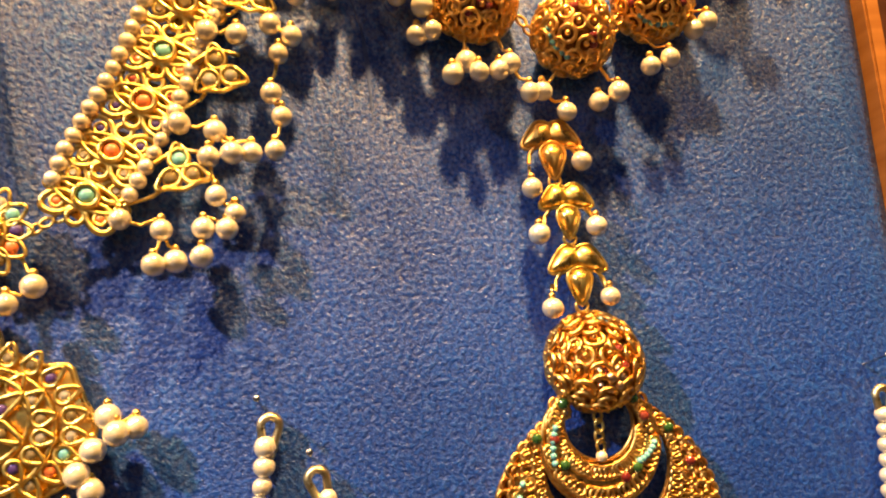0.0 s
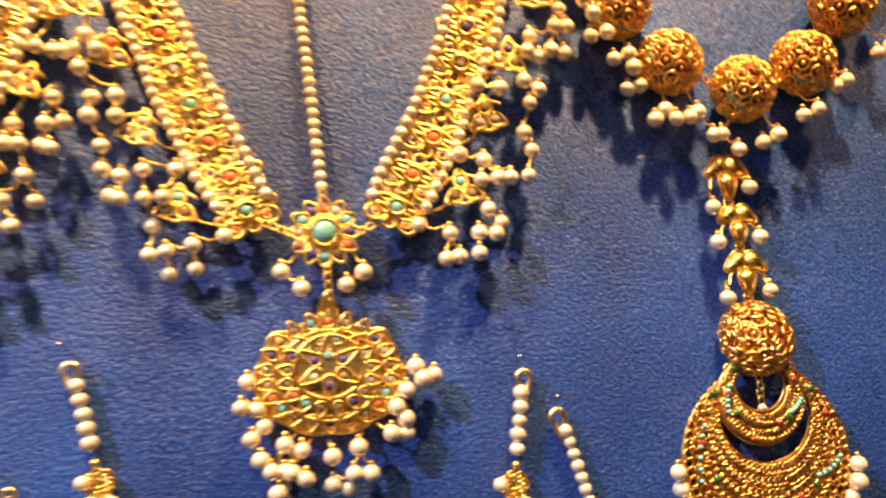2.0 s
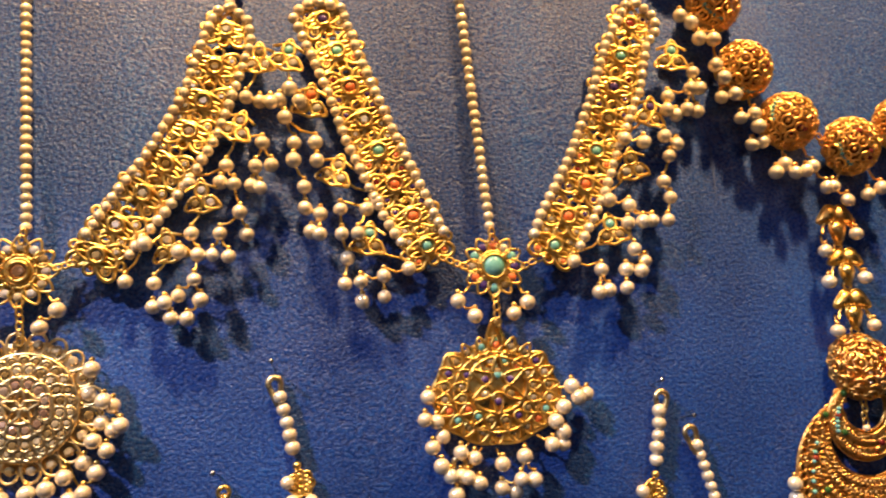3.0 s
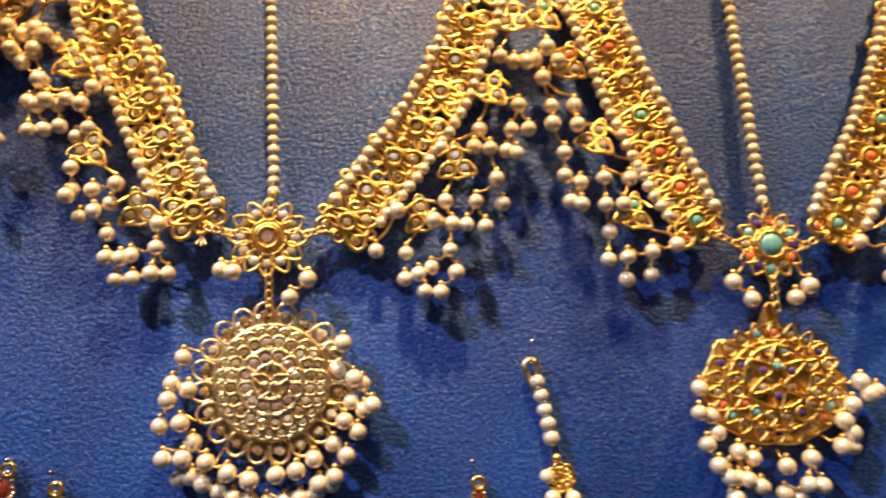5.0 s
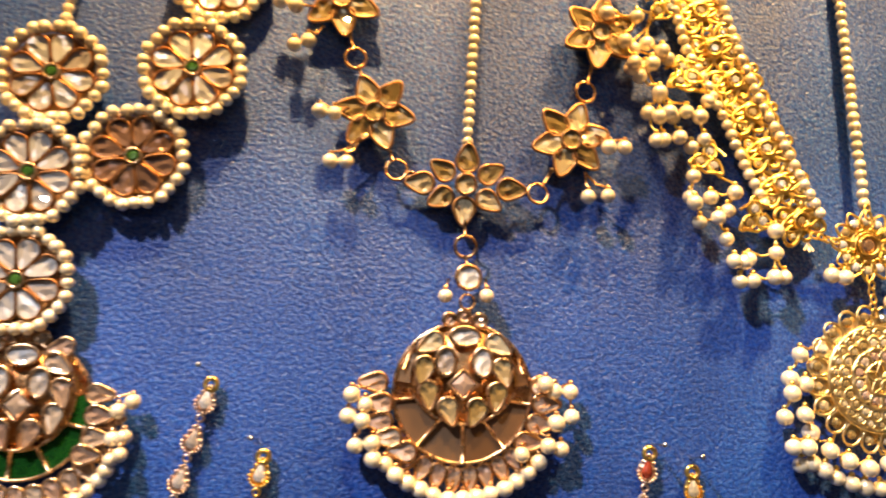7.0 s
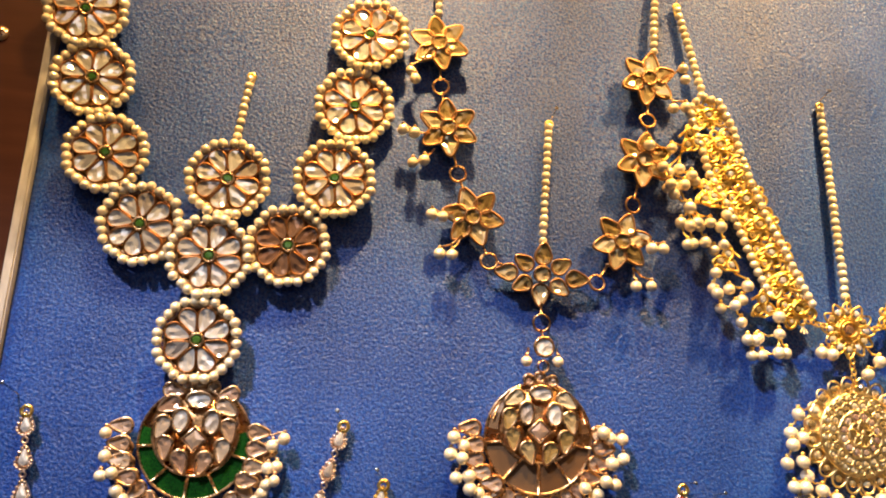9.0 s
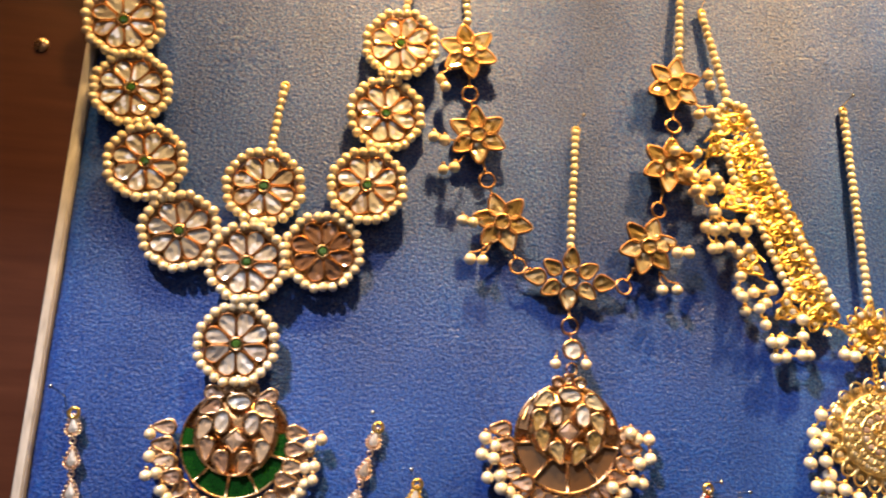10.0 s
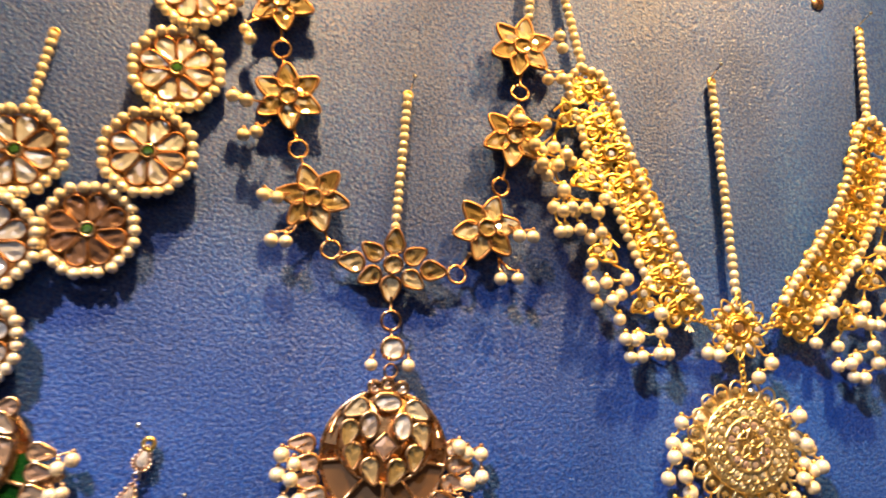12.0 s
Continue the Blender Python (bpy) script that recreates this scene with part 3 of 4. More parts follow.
CENTRES = [(-45.8, 162.6), (-40.0, 126.7), (-28.2, 91.2), (0.0, 70.8), (31.6, 86.2), (40.6, 121.2), (42.2, 156.8)]
RINGS = [(-44.0, 144.2), (-35.0, 108.2), (-21.0, 74.2), (22.0, 69.2), (36.3, 102.0), (42.3, 138.8)]
for i, ring in enumerate(RINGS):
    for centre in (CENTRES[i], CENTRES[i + 1]):
        c, q = Vector(rel(T, centre, 6.0)), Vector(rel(T, ring, 5.5))
        d = (q - c).normalized()
        reach = 16.4 if centre == (0.0, 70.8) else 11.0
        g = Geo()
        tube(g, [c + d * reach, q - d * 2.6], 0.45)
        ball(g, c + d * reach, 0.9, 8, 5)
        part("link_wire", g.mesh("link_wire", CHAMPAGNE), T)
g = Geo()
tube(g, [rel(T, (0.2, 59.9), 5.5), rel(T, (0.3, 54.9), 5.5)], 0.45)
part("link_wire", g.mesh("link_wire", CHAMPAGNE), T)
g = Geo()
tube(g, [rel(T, (0.5, 49.3), 5.5), rel(T, (1.4, 45.6), 6.5)], 0.45)
part("link_wire", g.mesh("link_wire", CHAMPAGNE), T)
dangles(T, rel_list(T, [(-56.6, 148.3), (-54.6, 144.7), (-57.9, 123.1), (-53.4, 122.1), (-53.2, 110.1), (-48.9, 111.1)]), rel_list(T, [(-49.0, 159.1), (-47.0, 123.1), (-45.0, 117.1)]), 2.3, 9, CHAMPAGNE, 0.8)
dangles(T, rel_list(T, [(-44.5, 90.0), (-40.1, 89.7), (-40.5, 74.9), (-35.8, 74.8), (42.7, 83.8), (47.8, 84.2), (36.8, 68.4), (42.5, 68.8)]), rel_list(T, [(-36.0, 92.1), (-32.0, 83.1), (39.0, 88.1), (36.0, 76.1)]), 2.3, 9, CHAMPAGNE, 0.8)
dangles(T, rel_list(T, [(56.0, 161.5), (57.2, 157.1), (51.6, 143.3), (56.8, 144.3)]), rel_list(T, [(51.0, 159.1), (49.0, 150.1)]), 2.3, 9, CHAMPAGNE, 0.8)
pearl_string(T, [rel(T, (1.6, 132.9), 2.3), rel(T, (0.1, 83.1), 5)], 1.75, 3.05)
hook_loop(T, rel(T, (1.7, 134.1), 2.3))
pearl_string(T, [rel(T, (-49.2, 206.1), 2.3), rel(T, (-46.6, 175.6), 5)], 1.8, 3.3)
pearl_string(T, [rel(T, (46.6, 216.1), 2.3), rel(T, (45.0, 168.1), 5)], 1.8, 3.3)
pin(2.5, 135.6, (0.5, 3))


def mirror_pendant(parent, u, v):
    """Domed pendant: crystals above, brown mirror panels below."""
    g = Geo()
    back = Geo()
    plate(back, circle(20.2, 44, (u, v)), 1.5, 1.2)
    plate(back, circle(13.4, 36, (u, v + 5.2)), 2.8, 1.6)
    tube(g, lift(circle(20.2, 48, (u, v)), 3.6), 0.55, True)

    def low_edge(a):
        """Where the mirror panels end on the inside, as a distance from the middle."""
        c, s = math.cos(radians(a)), math.sin(radians(a))
        return min(19.6, 8.0 * s + math.sqrt(17.0 ** 2 - (8.0 * c) ** 2))
    tube(g, [(u + low_edge(a) * math.cos(radians(a)), v + low_edge(a) * math.sin(radians(a)), 4.5) for a in range(176, 366, 6)], 0.5)
    for a in (188, 231, 272, 309, 352):
        c, s = math.cos(radians(a)), math.sin(radians(a))
        tube(g, [(u + low_edge(a) * c, v + low_edge(a) * s, 4.5), (u + 20.0 * c, v + 20.0 * s, 3.8)], 0.55)
    body = part("pendant", g.mesh("pendant", ROSE), parent)
    for s in (-1, 1):
        g = Geo()
        tube(g, [(u + s * 17.6, v + 6.0, 4.2), (u + s * 15.6, v + 11.6, 4.4), (u + s * 11.4, v + 16.6, 4.4)], 0.42)
        part("divider", g.mesh("divider", ROSE), body)
    part("backplate", back.mesh("backplate", CHAMPAGNE), body, label="brownish gold back plate")
    for k, (a0, a1) in enumerate(((190, 229.5), (232.5, 270.5), (273.5, 307.5), (310.5, 350))):
        g = Geo()
        crescent_panel(g, (u, v), 19.7, 8.0, 17.4, a0, a1, 2.8, (1.2, 0.8, 1.4, 1.0)[k], 8)
        part("mirror_panel", g.mesh("mirror_panel", MIRROR, False), body, label="flat brown mirror stone")
    for a0, a1 in ((128, 172), (8, 52)):
        g = Geo()
        crescent_panel(g, (u, v), 19.7, 3.6, 15.4, a0, a1, 2.8, 1.0, 8)
        part("mirror_panel", g.mesh("mirror_panel", MIRROR, False), body, label="flat brown mirror stone")
    gem_cluster(body, u, v + 1.9, 5.2, ROSE, HONEY)
    fan = [(u + 23.6 * math.cos(radians(a)), v + 23.6 * math.sin(radians(a)), a - 90) for a in range(222, 322, 11)]
    petal_ring(body, fan, size=1.0, w=2.2, rim=CHAMPAGNE)
    return body


BP = rel(T, (1.3, 9.1), 0)
mirror_pendant(T, BP[0], BP[1])
petal_ring(T, [(p[0], p[1] - 70, (90 if p[0] < 0 else -90)) for p in [(-23.6, 11.3), (-21.9, 5.4), (-21.7, 0.1), (-18.8, -4.3), (24.2, 11.8), (24.9, 6.7), (23.2, 0.8), (20.0, -4.5), (-14.5, -8.0)]], size=1.15, w=4.0, rim=CHAMPAGNE)
dangles(T, rel_list(T, [(-30.7, 7.6), (-26.8, 4.8), (-31.5, 1.6), (-27.3, 0.4), (-29.0, -6.7), (-24.3, -5.9), (28.1, 10.5), (32.9, 10.4), (25.3, 12.4), (28.5, 1.5), (33.3, 3.3), (26.4, -5.0), (30.3, -6.0), (19.0, -7.9), (-23.7, -10.3)]), rel_list(T, [(-23.6, 11.3), (-21.9, 5.4), (-21.7, 0.1), (-18.8, -4.3), (24.2, 11.8), (24.9, 6.7), (23.2, 0.8), (20.0, -4.5), (-14.5, -8.0)]), 2.5, 6.5, CHAMPAGNE)
dangles(T, [(BP[0] + 30 * math.cos(radians(a)), BP[1] + 30 * math.sin(radians(a))) for a in range(224, 322, 8)], [(BP[0] + 25 * math.cos(radians(a)), BP[1] + 25 * math.sin(radians(a))) for a in range(222, 325, 11)], 2.5, 4.5, CHAMPAGNE)
oval_stone(T, *rel(T, (1.6, 42.7), 0)[:2], 3.2, 3.2, 6.5, CRYSTAL, CHAMPAGNE, h=1.8, name="round_stone")
dangles(T, rel_list(T, [(-5.0, 36.9), (7.2, 37.5)]), rel_list(T, [(-4.0, 42.1), (7.0, 42.5)]), 2.1, 7, CHAMPAGNE, 0.3)
ring_link(T, rel(T, (1.5, 35.4), 7), 2.2, CHAMPAGNE)


# ---- headpieces of gold lattice bands ----
def lattice_link(parent, at, turn, size, gems, clear):
    """One openwork link: an oval, loops above, below and at the corners, and set stones."""
    def make():
        g = Geo()
        tube(g, lift(circle(2.3, 18, ry=2.1), 1.7), 0.58, True)
        tube(g, lift(circle(6.4, 26, ry=2.6), 1.1), 0.52, True)
        for a in (-1, 1):
            tube(g, lift(circle(1.6, 14, (0, 4.4 * a)), 0.9), 0.56, True)
            tube(g, lift(circle(1.2, 12, (7.0 * a, 0)), 0.7), 0.55, True)
            for b in (-1, 1):
                tube(g, lift(placed(circle(3.0, 18, ry=2.2), 4.2 * a, 3.0 * b, 32 * a * b), 0.8), 0.66, True)
                tube(g, lift(circle(1.15, 10, (4.3 * a, 3.1 * b)), 1.1), 0.40, True)
        return g.mesh("lattice_link", GOLD)
    m = part("lattice_link", shared("lattice", make), parent, at, turn, (RNG.uniform(-6, 6), RNG.uniform(-6, 6)), size)
    # Plate colour carries the shade in the link's openings.
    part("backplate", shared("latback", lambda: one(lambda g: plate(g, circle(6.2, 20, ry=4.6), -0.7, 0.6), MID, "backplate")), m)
    def gem(mat, r):
        return shared("bead%s%.1f" % (mat.name, r), lambda: one(lambda g: ball(g, (0, 0, 0), r, 10, 6, 0.6), mat, "stone") if not clear else
                      one(lambda g: stone(g, circle(r, 8), -0.4, 1.2), mat, "stone", False))
    part("stone", gem(gems[0], 1.6), m, (0, 0, 1.3))
    for i, (u, v) in enumerate(((4.3, 3.1), (-4.3, -3.1), (-4.3, 3.1), (4.3, -3.1))):
        part("stone", gem(gems[1 + i % 2], 1.0), m, (u, v, 0.9))


def drop_link(parent, at, turn, gems, clear):
    """A small three-lobed spacer from which pearls hang."""
    def make():
        g = Geo()
        for a in (90, 210, 330):
            c = (2.3 * math.cos(radians(a)), 2.3 * math.sin(radians(a)))
            tube(g, lift(placed(drop(5.0, 3.6), c[0], c[1], a - 90), 0.6), 0.45, True)
            plate(g, circle(1.7, 12, c), -0.8, 0.6)
        tube(g, lift([(-4.6, -2.6), (0, -3.8), (4.6, -2.6)], 0.6), 0.45)
        tube(g, lift([(-4.4, 2.4), (0, 4.4), (4.4, 2.4)], 0.6), 0.45)
        return g.mesh("drop_link", GOLD)
    m = part("drop_link", shared("droplink", make), parent, at, turn, (RNG.uniform(-10, 10), RNG.uniform(-10, 10)), 1.12)
    for i, a in enumerate((90, 210, 330)):
        mat = gems[i % len(gems)]
        mesh = shared("dropgem%s%d" % (mat.name, clear), lambda: one(lambda g: ball(g, (0, 0, 0), 1.4, 10, 6, 0.6), mat, "stone") if not clear else
                      one(lambda g: stone(g, circle(1.4, 8), -0.3, 1.1), mat, "stone", False))
        part("stone", mesh, m, (2.3 * math.cos(radians(a)), 2.3 * math.sin(radians(a)), 0.4))


def band(t, units, outer, inner, drops, pearls, palette, clear):
    """A band of lattice links between two rows of pearls, with pearl drops on its inner side."""
    n = len(units)
    for i, p in enumerate(units):
        a, b = units[max(0, i - 1)], units[min(n - 1, i + 1)]
        turn = math.degrees(math.atan2(b[1] - a[1], b[0] - a[0])) + 90
        gems = [palette[i % len(palette)]] + ([CRYSTAL, HONEY] if clear else [[VIOLET, HONEY], [HONEY, CORAL], [RUBY, VIOLET]][i % 3])
        lattice_link(t, rel(t, p, 5.5), turn + RNG.uniform(-6, 6), 1.05 if i else 0.95, gems, clear)
    def closer(edge, gap, most):
        """The edge line drawn in towards the links, by gap and to no more than most from them."""
        out = []
        for p in edge:
            near = min(units, key=lambda q: math.hypot(q[0] - p[0], q[1] - p[1]))
            far = math.hypot(near[0] - p[0], near[1] - p[1])
            k = min((far - gap) / far, most / far)
            out.append((near[0] + k * (p[0] - near[0]), near[1] + k * (p[1] - near[1])))
        return out
    for edge in (closer(outer, 0.3, 20.0), closer(inner, 0.0, 9.4)):
        pearl_string(t, [rel(t, p, 7.0) for p in edge], 1.75, 3.25)
    for i, p in enumerate(drops):
        gems = [palette[(i + 1) % len(palette)], HONEY, CRYSTAL if clear else HONEY]
        drop_link(t, rel(t, p, 7.5), RNG.uniform(-25, 25), gems, clear)
    dangles(t, rel_list(t, pearls), rel_list(t, drops), 2.35, 8.0, GOLD, 1.8)


def rosette(t, p, r, core, core_r, ring_mats, clear, w=6.0):
    """A flower of small teardrops round one larger stone."""
    g = Geo()
    n = 12
    for k in range(n):
        a = 360 * k / n + 90
        c = (0.68 * r * math.cos(radians(a)), 0.68 * r * math.sin(radians(a)))
        tube(g, lift(placed(drop(0.58 * r, 0.46 * r), c[0], c[1], a - 90), 0.7), 0.42, True)
        ball(g, (0.46 * r * math.cos(radians(a + 18)), 0.46 * r * math.sin(radians(a + 18)), 1.0), 0.6, 6, 4)
    tube(g, lift(circle(core_r + 0.3, 20), 1.6), 0.5, True)
    tube(g, lift(circle(core_r + 1.3, 22), 0.9), 0.45, True)
    m = part("rosette", g.mesh("rosette", GOLD), t, rel(t, p, w))
    # Shade between the teardrops is painted as a darker plate.
    part("backplate", one(lambda g: plate(g, circle(r * 0.78, 24), -1.0, 0.6), MID, "backplate"), m, label="back plate in the dark tone of the gaps")
    g = Geo()
    if clear:
        stone(g, circle(core_r, 14), 0.2, 1.8, 0.55)
    else:
        ball(g, (0, 0, 0.8), core_r, 18, 10, 0.62)
    part("center_stone", g.mesh("center_stone", core, not clear), m)
    for k in range(n):
        a = radians(360 * k / n + 90)
        mat = ring_mats[k % len(ring_mats)]
        mesh = shared("ros%s%d" % (mat.name, clear), lambda: one(lambda g: ball(g, (0, 0, 0), 1.5, 8, 6, 0.5), mat, "stone"))
        part("stone", mesh, m, (0.70 * r * math.cos(a), 0.70 * r * math.sin(a), 0.5))


CLEAR = [CRYSTAL, HONEY, CRYSTAL]
T = thing("clear_band_headpiece", 125.4, 57.7, "yellow gold lattice headpiece with clear stones, pearls and round pendant", "jewellery", "headpieces on the board", 1.03)
band(T, [(67.9, 143.3), (72.4, 130.4), (76.8, 118.6), (83.4, 108.4), (88.8, 98.1), (93.4, 86.9), (97.9, 75.8), (103.5, 64.8)],
     [(65.7, 151.0), (72.3, 149.7), (77.9, 138.9), (81.2, 128.0), (85.6, 115.1), (92.1, 100.6), (98.5, 89.4), (105.9, 74.4), (110.1, 67.4)],
     [(64.7, 151.0), (60.2, 145.9), (60.1, 141.0), (65.0, 127.0), (67.0, 117.5), (70.8, 104.8), (76.3, 94.8), (84.8, 80.8), (92.8, 68.1)],
     [(67.5, 107.5), (73.9, 82.0), (88.6, 64.9)] + [(59.8, 131.0), (66.4, 108.6)], [(49.8, 109.7), (55.0, 110.9), (61.6, 113.5), (50.9, 116.5), (58.9, 101.4), (58.3, 94.2), (63.4, 95.1), (70.9, 94.8), (73.6, 100.1), (60.2, 87.6), (65.0, 88.4), (69.2, 85.8), (72.8, 88.2), (69.2, 76.4), (69.0, 70.4), (69.1, 68.0), (75.1, 70.4), (82.1, 72.0), (71.9, 62.7), (76.6, 63.9), (80.5, 66.6), (80.1, 57.8), (81.2, 50.8), (84.8, 50.8), (86.9, 52.0), (83.7, 45.0), (88.0, 45.4), (93.8, 46.6), (97.8, 46.9), (94.5, 54.0), (94.7, 60.7)], CLEAR, True)
dangles(T, rel_list(T, [(41.7, 126.6), (51.8, 126.9), (47.7, 118.2), (55.0, 118.3), (59.0, 115.1), (50.1, 110.6), (56.1, 111.1), (52.5, 107.2), (58.4, 101.9), (55.4, 95.7), (61.2, 95.7), (66.7, 96.2), (57.1, 86.5)]), rel_list(T, [(59.8, 131.0), (66.4, 108.6)] + [(56.0, 126.7)]), 2.35, 8.5, GOLD, 1.8)
band(T, [(184.0, 137.0), (180.6, 124.3), (177.4, 112.8), (173.2, 102.4), (166.7, 91.7), (159.7, 82.5), (152.2, 72.3), (146.9, 62.9)],
     [(184.6, 144.6), (180.6, 143.4), (176.2, 132.0), (171.0, 114.7), (160.9, 95.8), (150.9, 81.1), (142.8, 68.4)],
     [(185.6, 144.7), (190.9, 140.1), (192.3, 133.1), (188.9, 122.5), (182.2, 101.5), (177.1, 90.2), (168.7, 74.6), (156.6, 62.6)],
     [(194.8, 126.2), (188.2, 103.4), (178.1, 80.4), (168.6, 64.8)], [(195.1, 112.9), (190.9, 113.8), (198.7, 112.0), (194.1, 91.1), (199.1, 91.4), (196.3, 98.5), (184.9, 91.4), (193.0, 85.0), (195.7, 84.0), (183.3, 85.9), (187.7, 85.0), (189.7, 75.9), (175.0, 69.3), (183.7, 69.2), (191.6, 69.1), (171.7, 63.4), (177.0, 62.7), (181.3, 62.8), (186.5, 62.0), (155.4, 54.6), (164.0, 54.0), (176.4, 54.8), (171.3, 50.1), (178.3, 48.6), (163.8, 46.7), (167.6, 47.9), (169.4, 43.2), (174.1, 43.0), (161.3, 66.1), (173.6, 85.5)], CLEAR, True)
pearl_string(T, [rel(T, (56.6, 192.2), 2.3), rel(T, (66.1, 153.5), 5)], 1.75, 3.05)
pearl_string(T, [rel(T, (187.0, 184.9), 2.3), rel(T, (184.8, 147.1), 5)], 1.75, 3.05)
pearl_string(T, [rel(T, (120.2, 153.0), 2.3), rel(T, (125.5, 71.3), 5)], 1.75, 3.05)
hook_loop(T, rel(T, (120.1, 154.5), 2.3))
hook_loop(T, rel(T, (187.1, 186.4), 2.3))
hook_loop(T, rel(T, (56.3, 193.7), 2.3))
pin(120.3, 156.0, (0.2, 3.0))
pin(187.3, 187.9, (0.2, 3.0))
pin(56.3, 195.2, (-0.4, 3.0))
rosette(T, (124.8, 57.9), 10.6, MIRROR, 2.6, [HONEY, CRYSTAL], True)


def small_chain(t, pts, w, mat):
    for a, b in zip(pts, pts[1:]):
        g = Geo()
        u0, v0, _ = rel(t, a, 0)
        u1, v1, _ = rel(t, b, 0)
        n = max(2, int(math.hypot(u1 - u0, v1 - v0) / 2.0))
        for k in range(n):
            s = (k + 0.5) / n
            turn = math.degrees(math.atan2(v1 - v0, u1 - u0))
            tube(g, lift(placed(circle(1.4, 12, ry=0.85), u0 + s * (u1 - u0), v0 + s * (v1 - v0), turn), w + 0.5 * (k % 2)), 0.36, True)
        part("link_chain", g.mesh("link_chain", mat), t)


small_chain(T, [(107.2, 60.5), (115.3, 58.6)], 6.5, GOLD)
small_chain(T, [(143.0, 61.4), (134.8, 58.8)], 6.5, GOLD)
small_chain(T, [(125.4, 70.8), (125.2, 66.3)], 6.5, GOLD)
small_chain(T, [(125.3, 49.1), (126.3, 36.0)], 6.5, GOLD)
dangles(T, rel_list(T, [(112.4, 48.1), (116.0, 47.5), (136.6, 46.1), (131.7, 40.9)]), rel_list(T, [(118.4, 52.6), (121.4, 49.6), (132.5, 51.7), (129.5, 48.6)]), 2.45, 8.0, GOLD, 0.8)

g = Geo()
for a in (-35, 0, 30):
    tube(g, [(0, 0, 0), (2.6 * math.sin(radians(a)), -2.8 * math.cos(radians(a)), 0.6)], 0.35, n=5)
part("thread_end", g.mesh("thread_end", PEARL), T, rel(T, (106.2, 58.0), 6.0), label="frayed white thread end")


def round_pendant(parent, u, v):
    """A domed disc of concentric stone rings with a scalloped edge."""
    g = Geo()
    def dome(r):
        return 3.0 + 4.0 * math.sqrt(max(0.0, 1 - (r / 21.0) ** 2))
    n, levels = 40, (0, 5, 10, 14, 17, 19)
    verts = [(u, v, dome(0) - 1.4)]
    faces = []
    for j, r in enumerate(levels[1:]):
        verts += [(u + r * math.cos(2 * math.pi * k / n), v + r * math.sin(2 * math.pi * k / n), dome(r) - 1.4) for k in range(n)]
        for k in range(n):
            if j == 0:
                faces.append((0, 1 + k, 1 + (k + 1) % n))
            else:
                a, b = 1 + (j - 1) * n, 1 + j * n
                faces.append((a + k, b + k, b + (k + 1) % n, a + (k + 1) % n))
    back = Geo().add(verts, faces)
    plate(back, circle(18.6, 40, (u, v)), 1.0, 1.0)
    for r in (4.6, 8.6, 15.2):
        tube(g, [(u + r * math.cos(2 * math.pi * k / 44), v + r * math.sin(2 * math.pi * k / 44), dome(r)) for k in range(44)], 0.70, True)
    body = part("pendant", g.mesh("pendant", PALE_GOLD), parent)
    part("backplate", back.mesh("backplate", PALE_GOLD), body)
    for r, m, size, stretch in ((6.6, 12, 2.0, 1.2), (10.6, 20, 1.75, 1.1), (13.2, 26, 1.5, 1.0), (18.2, 20, 2.7, 1.25)):
        loop = shared("paleloop%.2f" % size, lambda: one(lambda g: tube(g, lift(circle(size, 12, ry=size * stretch), 0), 0.45, True), PALE_GOLD, "setting"))
        for k in range(m):
            a = 360 * (k + 0.5) / m
            part("setting", loop, body, (u + r * math.cos(radians(a)), v + r * math.sin(radians(a)), dome(r) + 0.1), a - 90)
    leaf = shared("paleleaf", lambda: one(lambda g: tube(g, lift(drop(4.8, 2.8), 0), 0.42, True), PALE_GOLD, "setting"))
    for k in range(5):
        a = 72 * k + 90
        part("setting", leaf, body, (u + 1.9 * math.cos(radians(a)), v + 1.9 * math.sin(radians(a)), dome(2) + 0.3), a - 90)
    for r, m, size in ((6.6, 12, 1.7), (10.6, 20, 1.5), (13.2, 26, 1.25), (18.2, 20, 1.55)):
        gem = shared("round%.2f" % size, lambda: one(lambda g: stone(g, circle(size, 8), -0.6, 1.2, 0.5), HONEY if size < 1.6 else BLUSH, "stone", False))
        for k in range(m):
            a = radians(360 * (k + 0.5) / m)
            part("stone", gem, body, (u + r * math.cos(a), v + r * math.sin(a), dome(r)), RNG.uniform(0, 45), (RNG.uniform(-10, 10), RNG.uniform(-10, 10)))
    return body


CP = rel(T, (127.5, 17.5), 0)
round_pendant(T, CP[0], CP[1])
CROWN = [(CP[0] + 19.5 * math.cos(radians(a)), CP[1] + 19.5 * math.sin(radians(a))) for a in range(150, 400, 12)]
dangles(T, rel_list(T, [(103.0, 23.8), (146.9, 28.3), (100.3, 16.6), (104.8, 15.1), (99.8, 12.3), (145.7, 20.9), (150.2, 18.7), (152.4, 17.2), (97.9, 5.2), (103.6, 6.2), (106.6, 0.9), (99.6, -3.3), (104.6, -3.3), (111.1, -4.0), (116.9, -6.9), (122.9, -8.7), (129.8, -7.4), (135.3, -6.3), (139.9, -3.2), (145.0, 0.7), (148.7, -2.2), (145.7, -7.8), (147.9, 7.1), (151.6, 4.2), (149.5, 12.2), (153.1, 10.0), (155.4, 11.4), (106.9, -8.2), (103.4, -8.8), (141.4, -9.9)]), CROWN, 2.55, 5.5, GOLD, 1.6)
dangles(T, [(CP[0] + 31.5 * math.cos(radians(a)), CP[1] + 31.5 * math.sin(radians(a))) for a in range(238, 310, 8)], CROWN, 2.5, 4.0, GOLD, 1.0)

